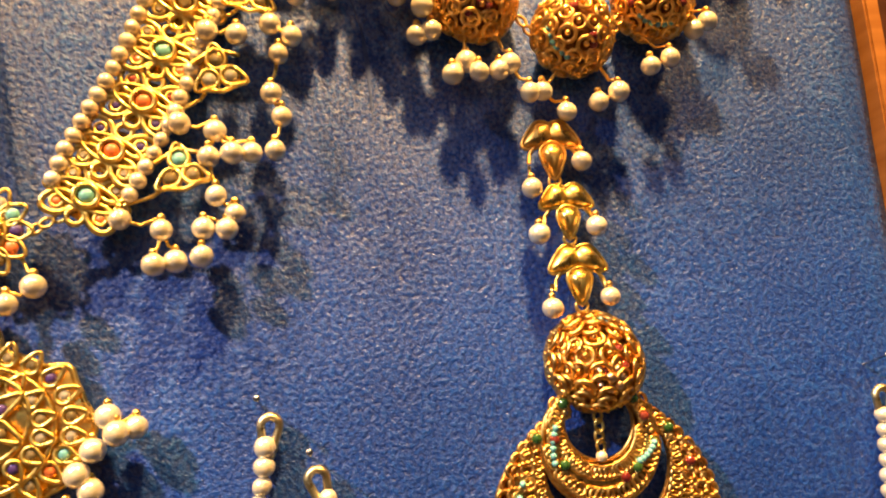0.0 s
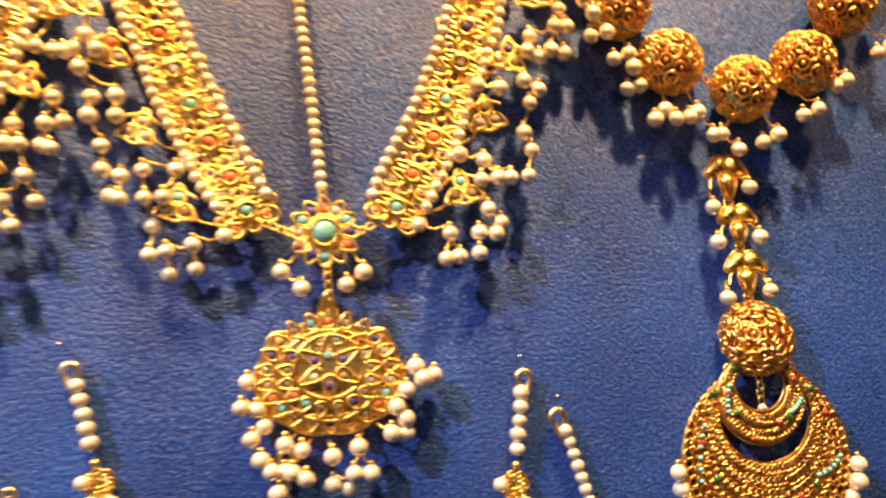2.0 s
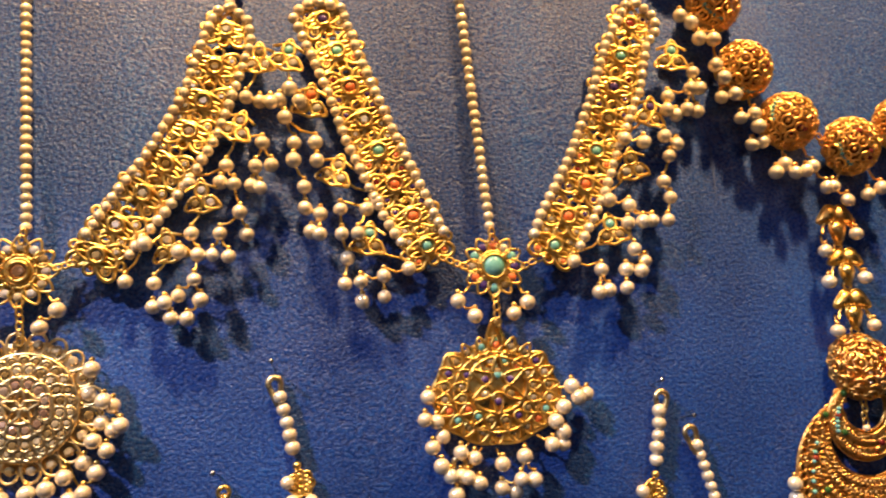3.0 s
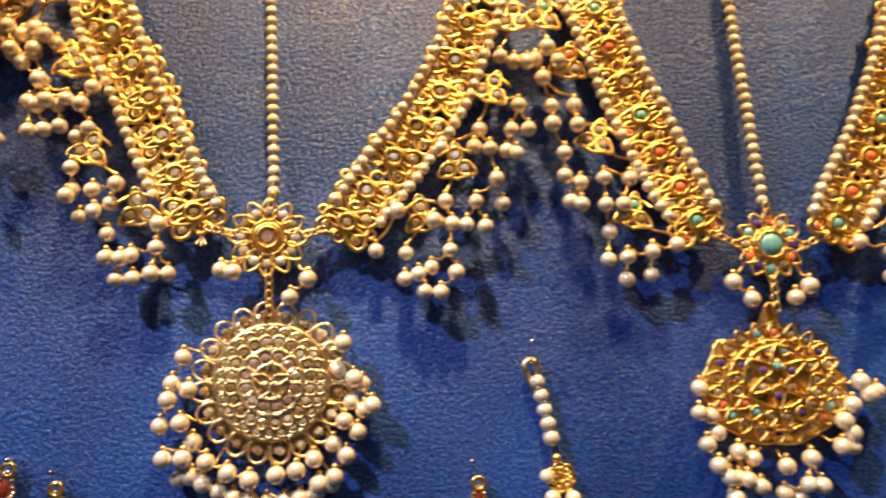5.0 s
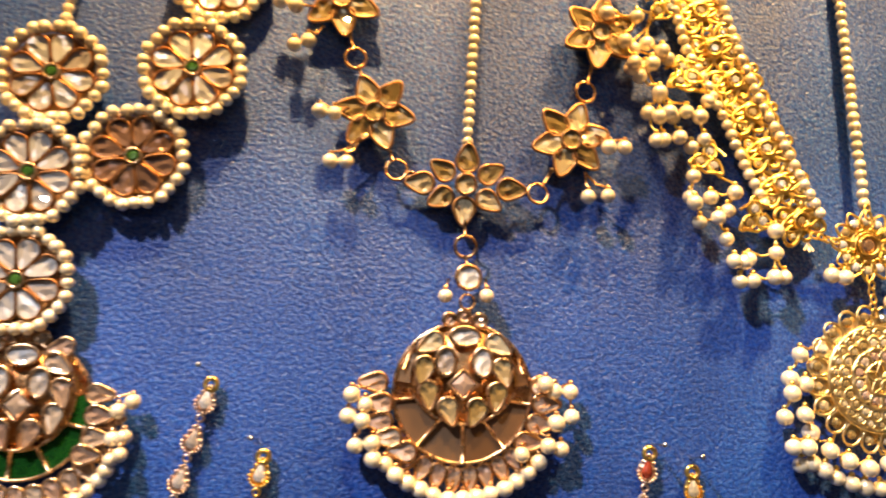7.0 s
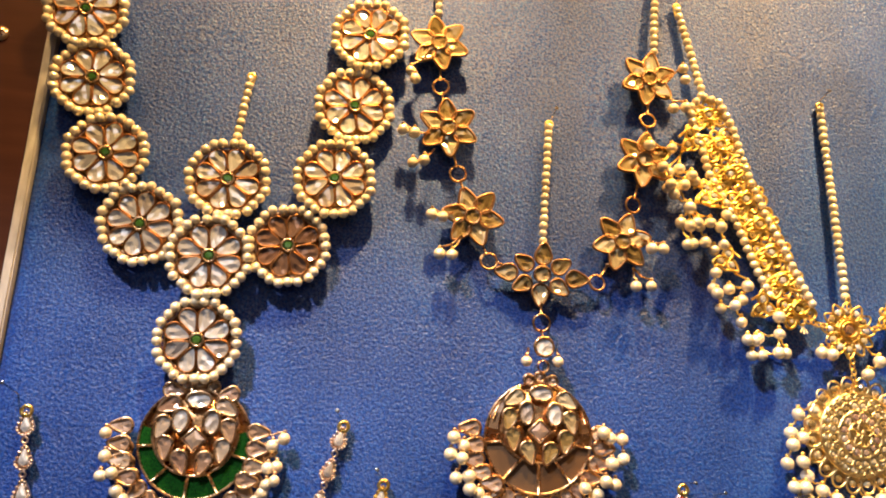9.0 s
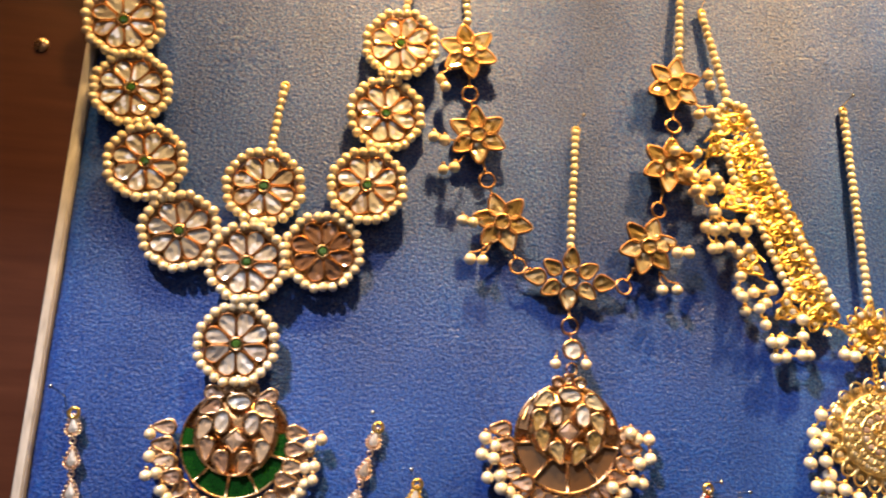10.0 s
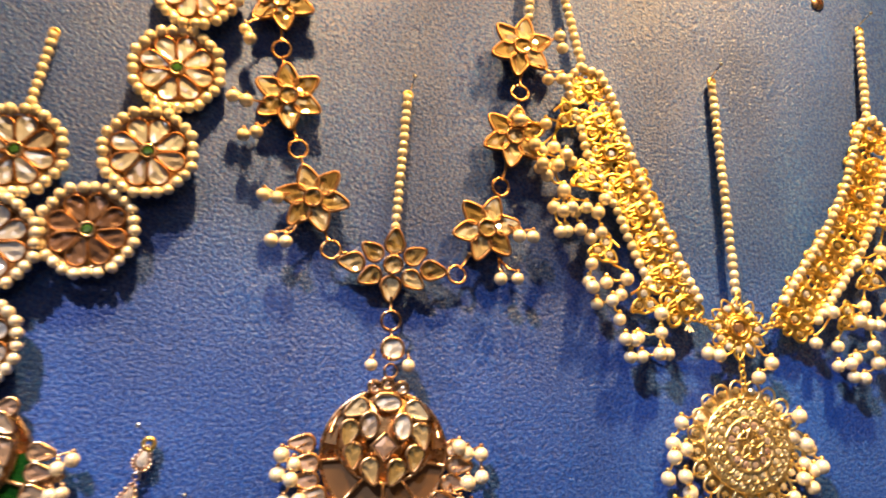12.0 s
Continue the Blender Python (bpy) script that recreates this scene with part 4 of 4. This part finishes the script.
T = thing("turquoise_band_headpiece", 270.4, 58.5, "yellow gold lattice headpiece with turquoise, coral and violet stones and pearls", "jewellery", "headpieces on the board", 1.06)
DL_GEMS = [VIOLET, TURQUOISE, CORAL, HONEY, TURQUOISE, CORAL, CORAL, TURQUOISE]
band(T, [(215.1, 141.9), (219.9, 130.7), (224.1, 118.6), (228.5, 107.6), (233.4, 97.1), (238.4, 85.9), (244.4, 75.3), (248.6, 65.6)],
     [(214.4, 147.7), (221.3, 146.2), (226.7, 130.9), (234.3, 112.7), (243.7, 92.9), (251.1, 77.2), (255.3, 69.0)],
     [(213.4, 147.6), (208.3, 145.7), (205.4, 141.5), (208.3, 134.4), (216.9, 116.4), (222.6, 100.6), (228.3, 86.9), (235.8, 73.3), (241.8, 64.7)],
     [(203.7, 127.4), (211.2, 112.3), (219.4, 89.1), (229.7, 66.8)], [(204.7, 116.6), (201.4, 113.1), (207.9, 112.2), (206.1, 99.1), (212.9, 99.2), (206.1, 92.8), (213.5, 92.8), (203.3, 106.9), (209.5, 84.2), (209.8, 77.5), (214.5, 75.7), (211.7, 70.0), (214.4, 69.0), (220.9, 76.9), (221.3, 69.0), (226.5, 69.1), (223.1, 61.5), (222.3, 53.2), (227.3, 53.7), (227.8, 47.6), (234.5, 55.5), (234.8, 49.0), (242.7, 58.1), (229.3, 77.6), (232.5, 80.1)], DL_GEMS, False)
DR_GEMS = [RUBY, TURQUOISE, VIOLET, HONEY, TURQUOISE, CORAL, CORAL, TURQUOISE]
band(T, [(322.1, 144.4), (318.1, 132.4), (315.0, 121.1), (312.3, 109.7), (307.4, 98.0), (303.2, 86.4), (296.6, 75.3), (291.3, 65.5)],
     [(324.1, 152.2), (320.4, 151.4), (312.0, 135.5), (305.8, 116.3), (297.5, 95.5), (286.5, 75.4), (283.8, 67.5)],
     [(324.7, 152.2), (333.0, 147.5), (332.3, 140.9), (328.0, 135.9), (323.8, 118.8), (316.4, 101.9), (309.0, 81.4), (299.4, 63.6)],
     [(336.1, 131.7), (326.8, 111.1), (319.4, 92.5), (311.1, 70.0)], [(334.2, 117.9), (341.7, 120.2), (346.1, 121.4), (332.7, 112.6), (336.9, 111.3), (340.1, 112.8), (345.1, 112.9), (343.9, 127.0), (317.0, 102.1), (323.6, 100.7), (331.0, 102.9), (335.6, 100.3), (332.6, 96.1), (318.1, 79.2), (310.7, 80.8), (330.6, 87.4), (332.7, 81.9), (316.8, 72.9), (321.9, 73.3), (325.9, 73.9), (331.1, 73.9), (318.3, 64.0), (322.1, 60.1), (320.4, 56.7), (298.0, 60.2), (306.8, 57.2), (315.4, 57.2), (305.4, 49.6), (309.4, 50.5), (315.1, 51.0)], DR_GEMS, False)
pearl_string(T, [rel(T, (211.9, 187.2), 2.3), rel(T, (214.2, 149.7), 5)], 1.75, 3.05)
pearl_string(T, [rel(T, (327.6, 194.1), 2.3), rel(T, (324.7, 153.7), 5)], 1.75, 3.05)
pearl_string(T, [rel(T, (262.1, 152.8), 2.3), rel(T, (270.1, 70.6), 5)], 1.75, 3.05)
hook_loop(T, rel(T, (261.9, 154.9), 2.3), 5)
pin(261.7, 156.5, (-0.2, 3.0))
rosette(T, (270.6, 58.7), 9.4, TURQUOISE, 3.4, [CORAL, VIOLET, TURQUOISE, HONEY], False)
small_chain(T, [(252.9, 62.0), (261.7, 58.2)], 6.5, GOLD)
small_chain(T, [(287.3, 61.8), (280.0, 58.3)], 6.5, GOLD)
small_chain(T, [(270.2, 71.1), (270.4, 66.9)], 6.5, GOLD)
small_chain(T, [(270.9, 49.5), (271.5, 39.0)], 6.5, GOLD)
dangles(T, rel_list(T, [(258.3, 47.3), (263.8, 42.5), (276.5, 43.1), (281.4, 46.7)]), rel_list(T, [(263.0, 53.1), (266.7, 50.5), (275.2, 50.6), (278.4, 53.3)]), 2.45, 8.0, GOLD, 0.8)


def crest_pendant(parent, u, v):
    """A scalloped fan with an inner ring, set with coloured stones."""
    def edge(a):
        c, s = math.cos(a), math.sin(a)
        r = 19.0 if s < 0.3 else 19.0 - 3.0 * (s - 0.3)
        r += 1.0 * abs(math.sin(5 * a + math.pi / 2)) + (2.6 * max(0.0, math.cos((a - math.pi / 2) * 6)) if abs(a - math.pi / 2) < 0.26 else 0)
        for lobe in (math.pi * 0.24, math.pi * 0.76):
            r += 2.0 * math.exp(-((a - lobe) / 0.13) ** 2)
        return (u + r * c, v + r * s * (0.74 if s < 0 else 0.88))
    def dome(r):
        return 2.6 + 3.6 * math.sqrt(max(0.0, 1 - (r / 22.0) ** 2))
    g = Geo()
    outline = [edge(2 * math.pi * k / 90) for k in range(90)]
    verts = [(u, v, dome(0) - 1.0)]
    faces = []
    for j, s in enumerate((0.3, 0.6, 0.85, 0.97)):
        verts += [(u + s * (x - u), v + s * (y - v), dome(20 * s) - 1.0) for x, y in outline]
        for k in range(90):
            if j == 0:
                faces.append((0, 1 + k, 1 + (k + 1) % 90))
            else:
                a, b = 1 + (j - 1) * 90, 1 + j * 90
                faces.append((a + k, b + k, b + (k + 1) % 90, a + (k + 1) % 90))
    back = Geo().add(verts, faces)
    plate(back, outline, 1.0, 1.0)
    tube(g, lift(outline, 3.2), 0.65, True)
    tube(g, lift(circle(9.2, 36, (u, v + 3.2), 8.4), dome(9)), 0.6, True)
    tube(g, lift(circle(13.4, 40, (u, v + 1.0), 12.0), dome(13)), 0.5, True)
    tube(g, lift(placed(drop(8.6, 5.4), u, v + 17.6, 0), 3.4), 0.55, True)
    plate(g, placed(drop(8.4, 5.2, 14), u, v + 17.6), 1.4, 1.2)
    body = part("pendant", g.mesh("pendant", GOLD), parent)
    part("backplate", back.mesh("backplate", GOLD), body)
    leaf = shared("crestleaf", lambda: one(lambda g: tube(g, lift(drop(6.6, 3.6), 0), 0.5, True), GOLD, "setting"))
    for k in range(6):
        a = 60 * k + 90
        part("setting", leaf, body, (u + 4.2 * math.cos(radians(a)), v + 3.2 + 4.0 * math.sin(radians(a)), dome(4) + 0.2), a - 90)
    for r, m, size in ((11.2, 16, 2.0), (16.4, 22, 2.2)):
        loop = shared("crestloop%.1f" % size, lambda: one(lambda g: tube(g, lift(drop(size * 2.1, size * 1.5), 0), 0.48, True), GOLD, "setting"))
        for k in range(m):
            a = 360 * (k + 0.5) / m
            s = math.sin(radians(a))
            part("setting", loop, body, (u + r * math.cos(radians(a)), v + 0.8 + (0.88 if s > 0 else 0.74) * r * s, dome(r) + 0.2), a - 90)
    mats = [HONEY, VIOLET, HONEY, CORAL, HONEY, HONEY, TURQUOISE]
    def bead(mat, r):
        return shared("crest%s%.1f" % (mat.name, r), lambda: one(lambda g: ball(g, (0, 0, 0), r, 10, 6, 0.6), mat, "stone"))
    part("stone", bead(TURQUOISE, 1.5), body, (u, v + 6.2, dome(4)))
    part("stone", bead(TURQUOISE, 1.3), body, (u, v + 17.0, 3.2))
    for k in range(6):
        a = radians(60 * k + 90)
        part("stone", bead([HONEY, VIOLET][k % 2], 1.3), body, (u + 4.6 * math.cos(a), v + 2.6 + 4.4 * math.sin(a), dome(5)))
    for r, m in ((11.2, 16), (16.4, 22)):
        for k in range(m):
            a = radians(360 * (k + 0.5) / m)
            part("stone", bead(mats[(k * 3 + int(r)) % 7], 1.2), body, (u + r * math.cos(a), v + 0.8 + (0.88 if math.sin(a) > 0 else 0.74) * r * math.sin(a), dome(r) - 0.1))
    return body


DP = rel(T, (271.0, 17.0), 0)
crest_pendant(T, DP[0], DP[1])
RIM = [(DP[0] + 18.5 * math.cos(radians(a)), DP[1] + 16 * math.sin(radians(a))) for a in range(170, 380, 14)]
dangles(T, rel_list(T, [(248.4, 17.0), (247.0, 10.2), (250.9, 9.3), (252.8, 4.7), (249.5, 1.5), (258.5, -0.4), (252.1, -4.1), (263.0, -2.3), (271.5, -4.2), (278.7, -2.0), (258.4, -7.7), (295.5, 19.3), (297.4, 15.9), (300.8, 16.7), (292.6, 12.8), (289.7, 8.3), (292.2, 4.9), (288.0, 1.2), (292.1, 1.0)] + [(254.9, -7.2), (260.4, -7.9), (264.1, -9.8), (271.5, -11.9), (276.0, -13.3), (277.2, -8.9), (281.8, -9.5), (256.6, -13.1)]), RIM, 2.45, 6.5, GOLD, 1.6)

# ---- headpiece of filigree balls ----
T = thing("filigree_headpiece", 401.4, 101.3, "orange antique gold headpiece of filigree balls with crescent earring-shaped pendant", "jewellery", "headpieces on the board", 1.075)


def filigree_dome(parent, name, at, r, rows, squash=0.8, turn=0.0):
    """A half ball of little wire loops over a core whose darker colour stands for shade."""
    def point(a, b):
        return Vector((r * math.sin(a) * math.cos(b), r * math.sin(a) * math.sin(b), r * squash * math.cos(a)))
    loops = []
    g = Geo()
    for j in range(rows):
        a = (j + 0.55) / rows * math.pi * 0.54
        m = max(1, int(2 * math.pi * math.sin(a) * r / (0.46 * r)))
        for k in range(m):
            b = 2 * math.pi * (k + 0.5 * (j % 2)) / m
            q = point(a, b)
            nrm = q.normalized()
            s = nrm.orthogonal().normalized()
            o = nrm.cross(s)
            k_size = 0.195 * r * RNG.uniform(0.8, 1.1)
            turn_m = Matrix((s, o, nrm)).transposed().to_4x4()
            loops.append(Matrix.Translation(q * 0.001) @ turn_m @ Matrix.Diagonal((k_size, k_size, k_size, 1)))
    for a in (0.27, 0.54):
        tube(g, [point(a * math.pi, 2 * math.pi * k / 30) for k in range(30)], 0.05 * r, True, 6)
    plate(g, circle(0.96 * r, 24), -1.0, 0.8)
    m = part(name, g.mesh(name, AMBER), parent, at, turn, (RNG.uniform(-12, 12), RNG.uniform(-12, 12)))
    def coil(g):
        tube(g, lift(circle(1.0, 10), 0), 0.27, True, 5)
        ball(g, (0.1, 0.05, 0.1), 0.42, 6, 4)
        tube(g, [(0.1, 0.05, 0), (0.9, 0.3, 0)], 0.2, n=4)
    curl = shared("curl", lambda: one(coil, AMBER, "filigree_loop"))
    for matrix in loops:
        c = new("filigree_loop", curl)
        c.parent, c.matrix_basis = m, matrix
    # The core's dark colour paints the shade seen between the loops.
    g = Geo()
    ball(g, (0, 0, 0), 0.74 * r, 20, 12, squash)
    part("core", g.mesh("core", MID if name == "filigree_disc" else DARK), m, label="inner shell coloured as the shade in the filigree gaps")
    for k in range(4):
        a, b = RNG.uniform(0.25, 0.9), RNG.uniform(0, 6.28)
        q = point(a, b)
        mesh = shared("rubybead", lambda: one(lambda g: ball(g, (0, 0, 0), 1.15, 8, 6, 0.7), RUBY, "stone"))
        part("stone", mesh, m, tuple(q))
    b0 = RNG.uniform(0, 6.28)
    for k in range(6):
        q = point(0.95, b0 + 0.2 * k)
        mesh = shared("seed", lambda: one(lambda g: ball(g, (0, 0, 0), 0.75, 8, 6), TURQUOISE, "turquoise_seed"))
        part("turquoise_seed", mesh, m, tuple(q))
    return m


BALLS = [(402.5, 101.6), (379.0, 110.2), (363.6, 128.9), (353.5, 153.5), (344.2, 179.3), (424.0, 110.1), (439.9, 130.2), (451.2, 156.0), (460.8, 183.1)]
for p in BALLS:
    filigree_dome(T, "filigree_ball", rel(T, p, 6.0), 9.3, 5, 0.85)
small_chain(T, [(392.2, 101.1), (388.9, 105.4)], 7, AMBER)
small_chain(T, [(412.8, 102.1), (414.5, 105.5)], 7, AMBER)
dangles(T, rel_list(T, [(364.4, 101.1), (367.7, 101.8), (372.0, 91.0), (375.4, 94.0), (377.7, 90.4), (383.0, 91.6), (385.7, 93.2), (389.4, 85.4), (392.8, 86.1), (398.5, 81.4), (406.5, 83.5), (411.6, 85.8), (419.4, 91.2), (424.6, 93.3), (432.9, 101.5), (435.9, 103.1)]),
        rel_list(T, [(370.1, 103.9), (375.6, 100.7), (383.5, 100.9), (396.9, 91.2), (408.2, 92.5), (419.6, 100.6), (431.1, 109.7)]), 2.4, 9.0, AMBER, 1.6)
dangles(T, rel_list(T, [(339.8, 147.1), (343.6, 144.5), (345.3, 137.9), (350.2, 137.5), (351.3, 128.8), (353.5, 123.9), (352.9, 117.3), (357.9, 118.5), (360.1, 110.3), (364.6, 111.5), (365.7, 107.1), (448.4, 112.4), (452.5, 114.7), (459.1, 135.3), (462.6, 138.8)]),
        rel_list(T, [(346.9, 148.5), (354.6, 128.9), (363.5, 118.1), (445.0, 122.4), (455.7, 145.3)]), 2.4, 10.0, AMBER, 1.6)
for u, v, k in ((394.4, 74.2, 1.15), (396.6, 59.2, 1.0), (397.8, 44.4, 1.1)):
    g = Geo()
    for s in (-1, 1):
        stone(g, placed(drop(7.2, 5.0), 1.9 * s, 2.2, s * -122, k), 0, 2.4, 0.35)
        tube(g, lift(placed(drop(7.4, 5.2), 1.9 * s, 2.2, s * -122, k), 1.0), 0.4, True)
        tube(g, [(3.6 * s, -0.5, 1), (5.2 * s, -2.4, 1.4), (5.6 * s, -4.6, 1.6)], 0.42)
    stone(g, placed(drop(7.0, 4.6), 0, -2.6, 180, k), 0.6, 2.6, 0.35)
    tube(g, lift(placed(drop(7.4, 5.0), 0, -2.6, 180, k), 1.4), 0.4, True)
    tube(g, lift(circle(1.3, 12, (0, -7.4 * k)), 1), 0.4, True)
    part("leaf_link", g.mesh("leaf_link", AMBER if v > 60 else GOLD), T, rel(T, (u, v), 5.0))
dangles(T, rel_list(T, [(388.4, 63.3), (401.0, 69.4), (389.3, 52.6), (403.0, 53.9), (390.7, 35.5), (404.2, 37.3)]),
        rel_list(T, [(388.9, 69.1), (400.2, 74.7), (390.5, 57.0), (402.3, 58.2), (391.6, 41.1), (403.4, 42.3)]), 2.3, 7.0, AMBER, 0.5)
filigree_dome(T, "filigree_disc", rel(T, (399.9, 23.1), 4.0), 10.2, 7, 0.55)
g = Geo()
FLOWER = rel(T, (401.0, 19.3), 10.2)
for k in range(8):
    ball(g, (FLOWER[0] + 2.6 * math.cos(0.785 * k), FLOWER[1] + 2.2 * math.sin(0.785 * k), FLOWER[2] - 0.6), 1.2, 8, 5)
ball(g, FLOWER, 1.3, 8, 6)
part("flower_boss", g.mesh("flower_boss", ROSE), T)


def crescent(parent, name, c, r_out, c_in, r_in, w, loops):
    """A moon-shaped filigree plate: the outer circle less the inner one, open at the top."""
    g = Geo()
    outer, inner = [], []
    n = 48
    span = math.radians(150)
    for i in range(n + 1):
        a = -math.pi / 2 - span + 2 * span * i / n
        o = (c[0] + r_out * math.cos(a), c[1] + r_out * math.sin(a))
        q = (c_in[0] + r_in * math.cos(a), c_in[1] + r_in * math.sin(a))
        outer.append(o)
        inner.append(q)
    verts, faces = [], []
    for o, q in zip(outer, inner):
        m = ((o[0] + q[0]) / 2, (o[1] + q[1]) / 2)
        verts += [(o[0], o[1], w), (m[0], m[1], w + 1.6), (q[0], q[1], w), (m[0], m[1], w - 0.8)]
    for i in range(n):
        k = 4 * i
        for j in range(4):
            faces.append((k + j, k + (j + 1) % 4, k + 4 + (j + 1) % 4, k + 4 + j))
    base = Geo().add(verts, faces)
    tube(g, lift(outer, w + 0.4), 0.7, n=6)
    tube(g, lift(inner, w + 0.4), 0.55, n=6)
    for i in range(loops):
        s = (i + 0.5) / loops * n
        k = int(s)
        o, q = Vector(outer[k]), Vector(inner[k])
        wide = (o - q).length
        if wide < 2.2:
            continue
        rows = max(1, int(wide / 3.2))
        for j in range(rows):
            m = q.lerp(o, (j + 0.5) / rows)
            tube(g, lift(circle(1.3, 10, (m.x, m.y)), w + 1.6), 0.46, True, 5)
            ball(g, (m.x + 0.9, m.y - 0.9, w + 1.7), 0.6, 6, 4)
    body = part(name, g.mesh(name, AMBER), parent)
    # This plate's darker gold stands in for shade in the open filigree.
    part("plate", base.mesh("plate", MID), body, label="plate with the shade under the filigree in its colour")
    seed = shared("seed", lambda: one(lambda g: ball(g, (0, 0, 0), 0.75, 8, 6), TURQUOISE, "turquoise_seed"))
    red = shared("rubybead", lambda: one(lambda g: ball(g, (0, 0, 0), 1.15, 8, 6, 0.7), RUBY, "stone"))
    grn = shared("greenbead", lambda: one(lambda g: ball(g, (0, 0, 0), 1.2, 8, 6, 0.7), GREEN_GLASS, "stone"))
    for i0 in (8, 32):
        for i in range(6):
            o, q = Vector(outer[i0 + i]), Vector(inner[i0 + i])
            m = q.lerp(o, 0.45 + 0.06 * i)
            part("turquoise_seed", seed, body, (m.x, m.y, w + 2.0))
    for i, mesh in ((3, grn), (10, red), (15, grn), (28, red), (31, grn), (41, red), (45, grn)):
        o, q = Vector(outer[i]), Vector(inner[i])
        m = q.lerp(o, 0.5)
        part("stone", mesh, body, (m.x, m.y, w + 2.0))
    return body


P = rel(T, (399.7, -12.9), 0)
crescent(T, "outer_crescent", (P[0], P[1]), 24.0, (P[0] + 0.8, P[1] + 12.6), 13.8, 3.0, 60)
crescent(T, "inner_crescent", (P[0] - 0.6, P[1] + 16.8), 12.4, (P[0] - 0.6, P[1] + 20.8), 7.6, 4.5, 40)
small_chain(T, [(389.3, 15.4), (387.5, 8.9)], 5.5, AMBER)
small_chain(T, [(409.5, 14.9), (410.8, 8.3)], 5.5, AMBER)
small_chain(T, [(398.9, 12.2), (398.7, 3.4)], 5.5, GOLD)
pearl(T, rel(T, (398.7, 2.4), 6.0), 1.3)
FRINGE = [(P[0] + 26.5 * math.cos(radians(a)), P[1] + 26.5 * math.sin(radians(a))) for a in list(range(184, 362, 10))]
HANG = [(P[0] + 24.0 * math.cos(radians(a)), P[1] + 24.0 * math.sin(radians(a))) for a in list(range(184, 362, 10))]
dangles(T, FRINGE, HANG, 2.5, 5.0, AMBER, 0.8)


# ---- earrings and pearl strands along the lower edge ----
def earring(u, v, turn, drops, mat, gem, beaded=True):
    """An eye and a line of set teardrops."""
    e = thing("drop_earring", u, v, "small gold drop earring with set teardrop stones pinned on velvet", "earring", "drop earrings")
    d = Vector((math.sin(radians(turn)), -math.cos(radians(turn))))
    g = Geo()
    tube(g, lift(circle(1.7, 16), 3), 0.75, True)
    part("eye", g.mesh("eye", GOLD), e)
    s = 5.6
    for k in range(drops):
        c = d * s
        g = Geo()
        plate(g, placed(drop(8.2, 5.6, 16), c.x, c.y, turn), 1.6, 1.4)
        for x, y in placed(drop(8.0, 5.6, 16), c.x, c.y, turn):
            ball(g, (x, y, 3.2), 0.55 if beaded else 0.4, 6, 4)
        q = c + d * 4.4
        tube(g, lift(circle(1.0, 12, (q.x, q.y)), 3), 0.4, True)
        m = part("teardrop", g.mesh("teardrop", mat), e)
        g = Geo()
        stone(g, placed(drop(5.8, 3.6, 12), c.x, c.y, turn), 2.9, 1.0, 0.3)
        part("stone", g.mesh("stone", gem, False), m)
        s += 11.5


earring(-181.5, 7.9, 6, 3, PALE, CRYSTAL)
earring(-71.0, 9.0, -14, 3, PALE, CRYSTAL)
earring(-54.9, -10.8, -8, 2, GOLD, CRYSTAL)
earring(57.6, -6.8, -8, 2, PALE, RUBY)
earring(70.6, -11.9, 4, 2, GOLD, HONEY, False)
earring(185.4, -9.9, 2, 2, GOLD, RUBY, False)
for u, v, lean in ((-186.0, 12.5, (-2.6, 4.5)), (-72.6, 12.0, (-1.0, 2.6)), (-57.2, -6.8, (-0.6, 1.8)), (58.8, -4.7, (1.2, 1.2)), (71.0, -8.6, (0.4, 2.0)), (183.8, -5.8, (-0.8, 2.6)), (199.9, 26.2, (-0.2, 3.4)), (325.5, 18.3, (-0.1, 2.4)), (335.3, 7.0, (0.4, 2.0)), (469.5, 16.9, (0.2, 2.6))):
    pin(u, v, lean)


def pearl_drop(u, v, u1, v1, r, step, charm):
    """A strand of pearls on a wire eye, with a small gold charm at its end."""
    e = thing("pearl_strand", u, v, "strand of cream pearls on a gold wire eye pinned to velvet", "pearl strand", "pearl strands")
    turn = math.degrees(math.atan2(u1 - u, -(v1 - v)))
    hook_loop(e, (0, -3.6, 3.0), turn, PALE_GOLD, 1.55)
    d = Vector((u1 - u, v1 - v)).normalized()
    a = d * 8.0
    b = Vector((u1 - u, v1 - v))
    pearl_string(e, [(a.x, a.y, 3.2), (b.x, b.y, 3.2)], r, step)
    if charm:
        g = Geo()
        c = b + d * 4.5
        ball(g, (c.x, c.y, 3.2), 1.4, 10, 6)
        c = b + d * 10.0
        for k in range(7):
            q = (c.x + 2.6 * math.cos(0.9 * k), c.y + 2.6 * math.sin(0.9 * k))
            tube(g, lift(circle(1.5, 12, q), 3.4), 0.45, True)
            ball(g, (q[0], q[1], 3.2), 0.9, 6, 4)
        plate(g, circle(3.6, 18, (c.x, c.y)), 1.8, 1.2)
        part("charm", g.mesh("charm", GOLD), e)
        for q in ((-4.2, 0.4), (-2.6, -5.2), (3.2, -5.4), (0.4, -8.6)):
            pearl(e, (c.x + q[0], c.y + q[1], 4.0), 2.2)


pearl_drop(200.3, 26.0, 206.3, 1.6, 2.35, 4.0, True)
pearl_drop(327.4, 18.2, 324.2, -5.8, 2.35, 4.0, True)
pearl_drop(336.8, 6.4, 348.4, -34.6, 2.0, 3.5, False)
pearl_drop(258.4, -0.7, 257.4, -34.5, 2.0, 3.5, False)
pearl_drop(471.4, 13.4, 466.2, -38.9, 2.0, 3.5, False)
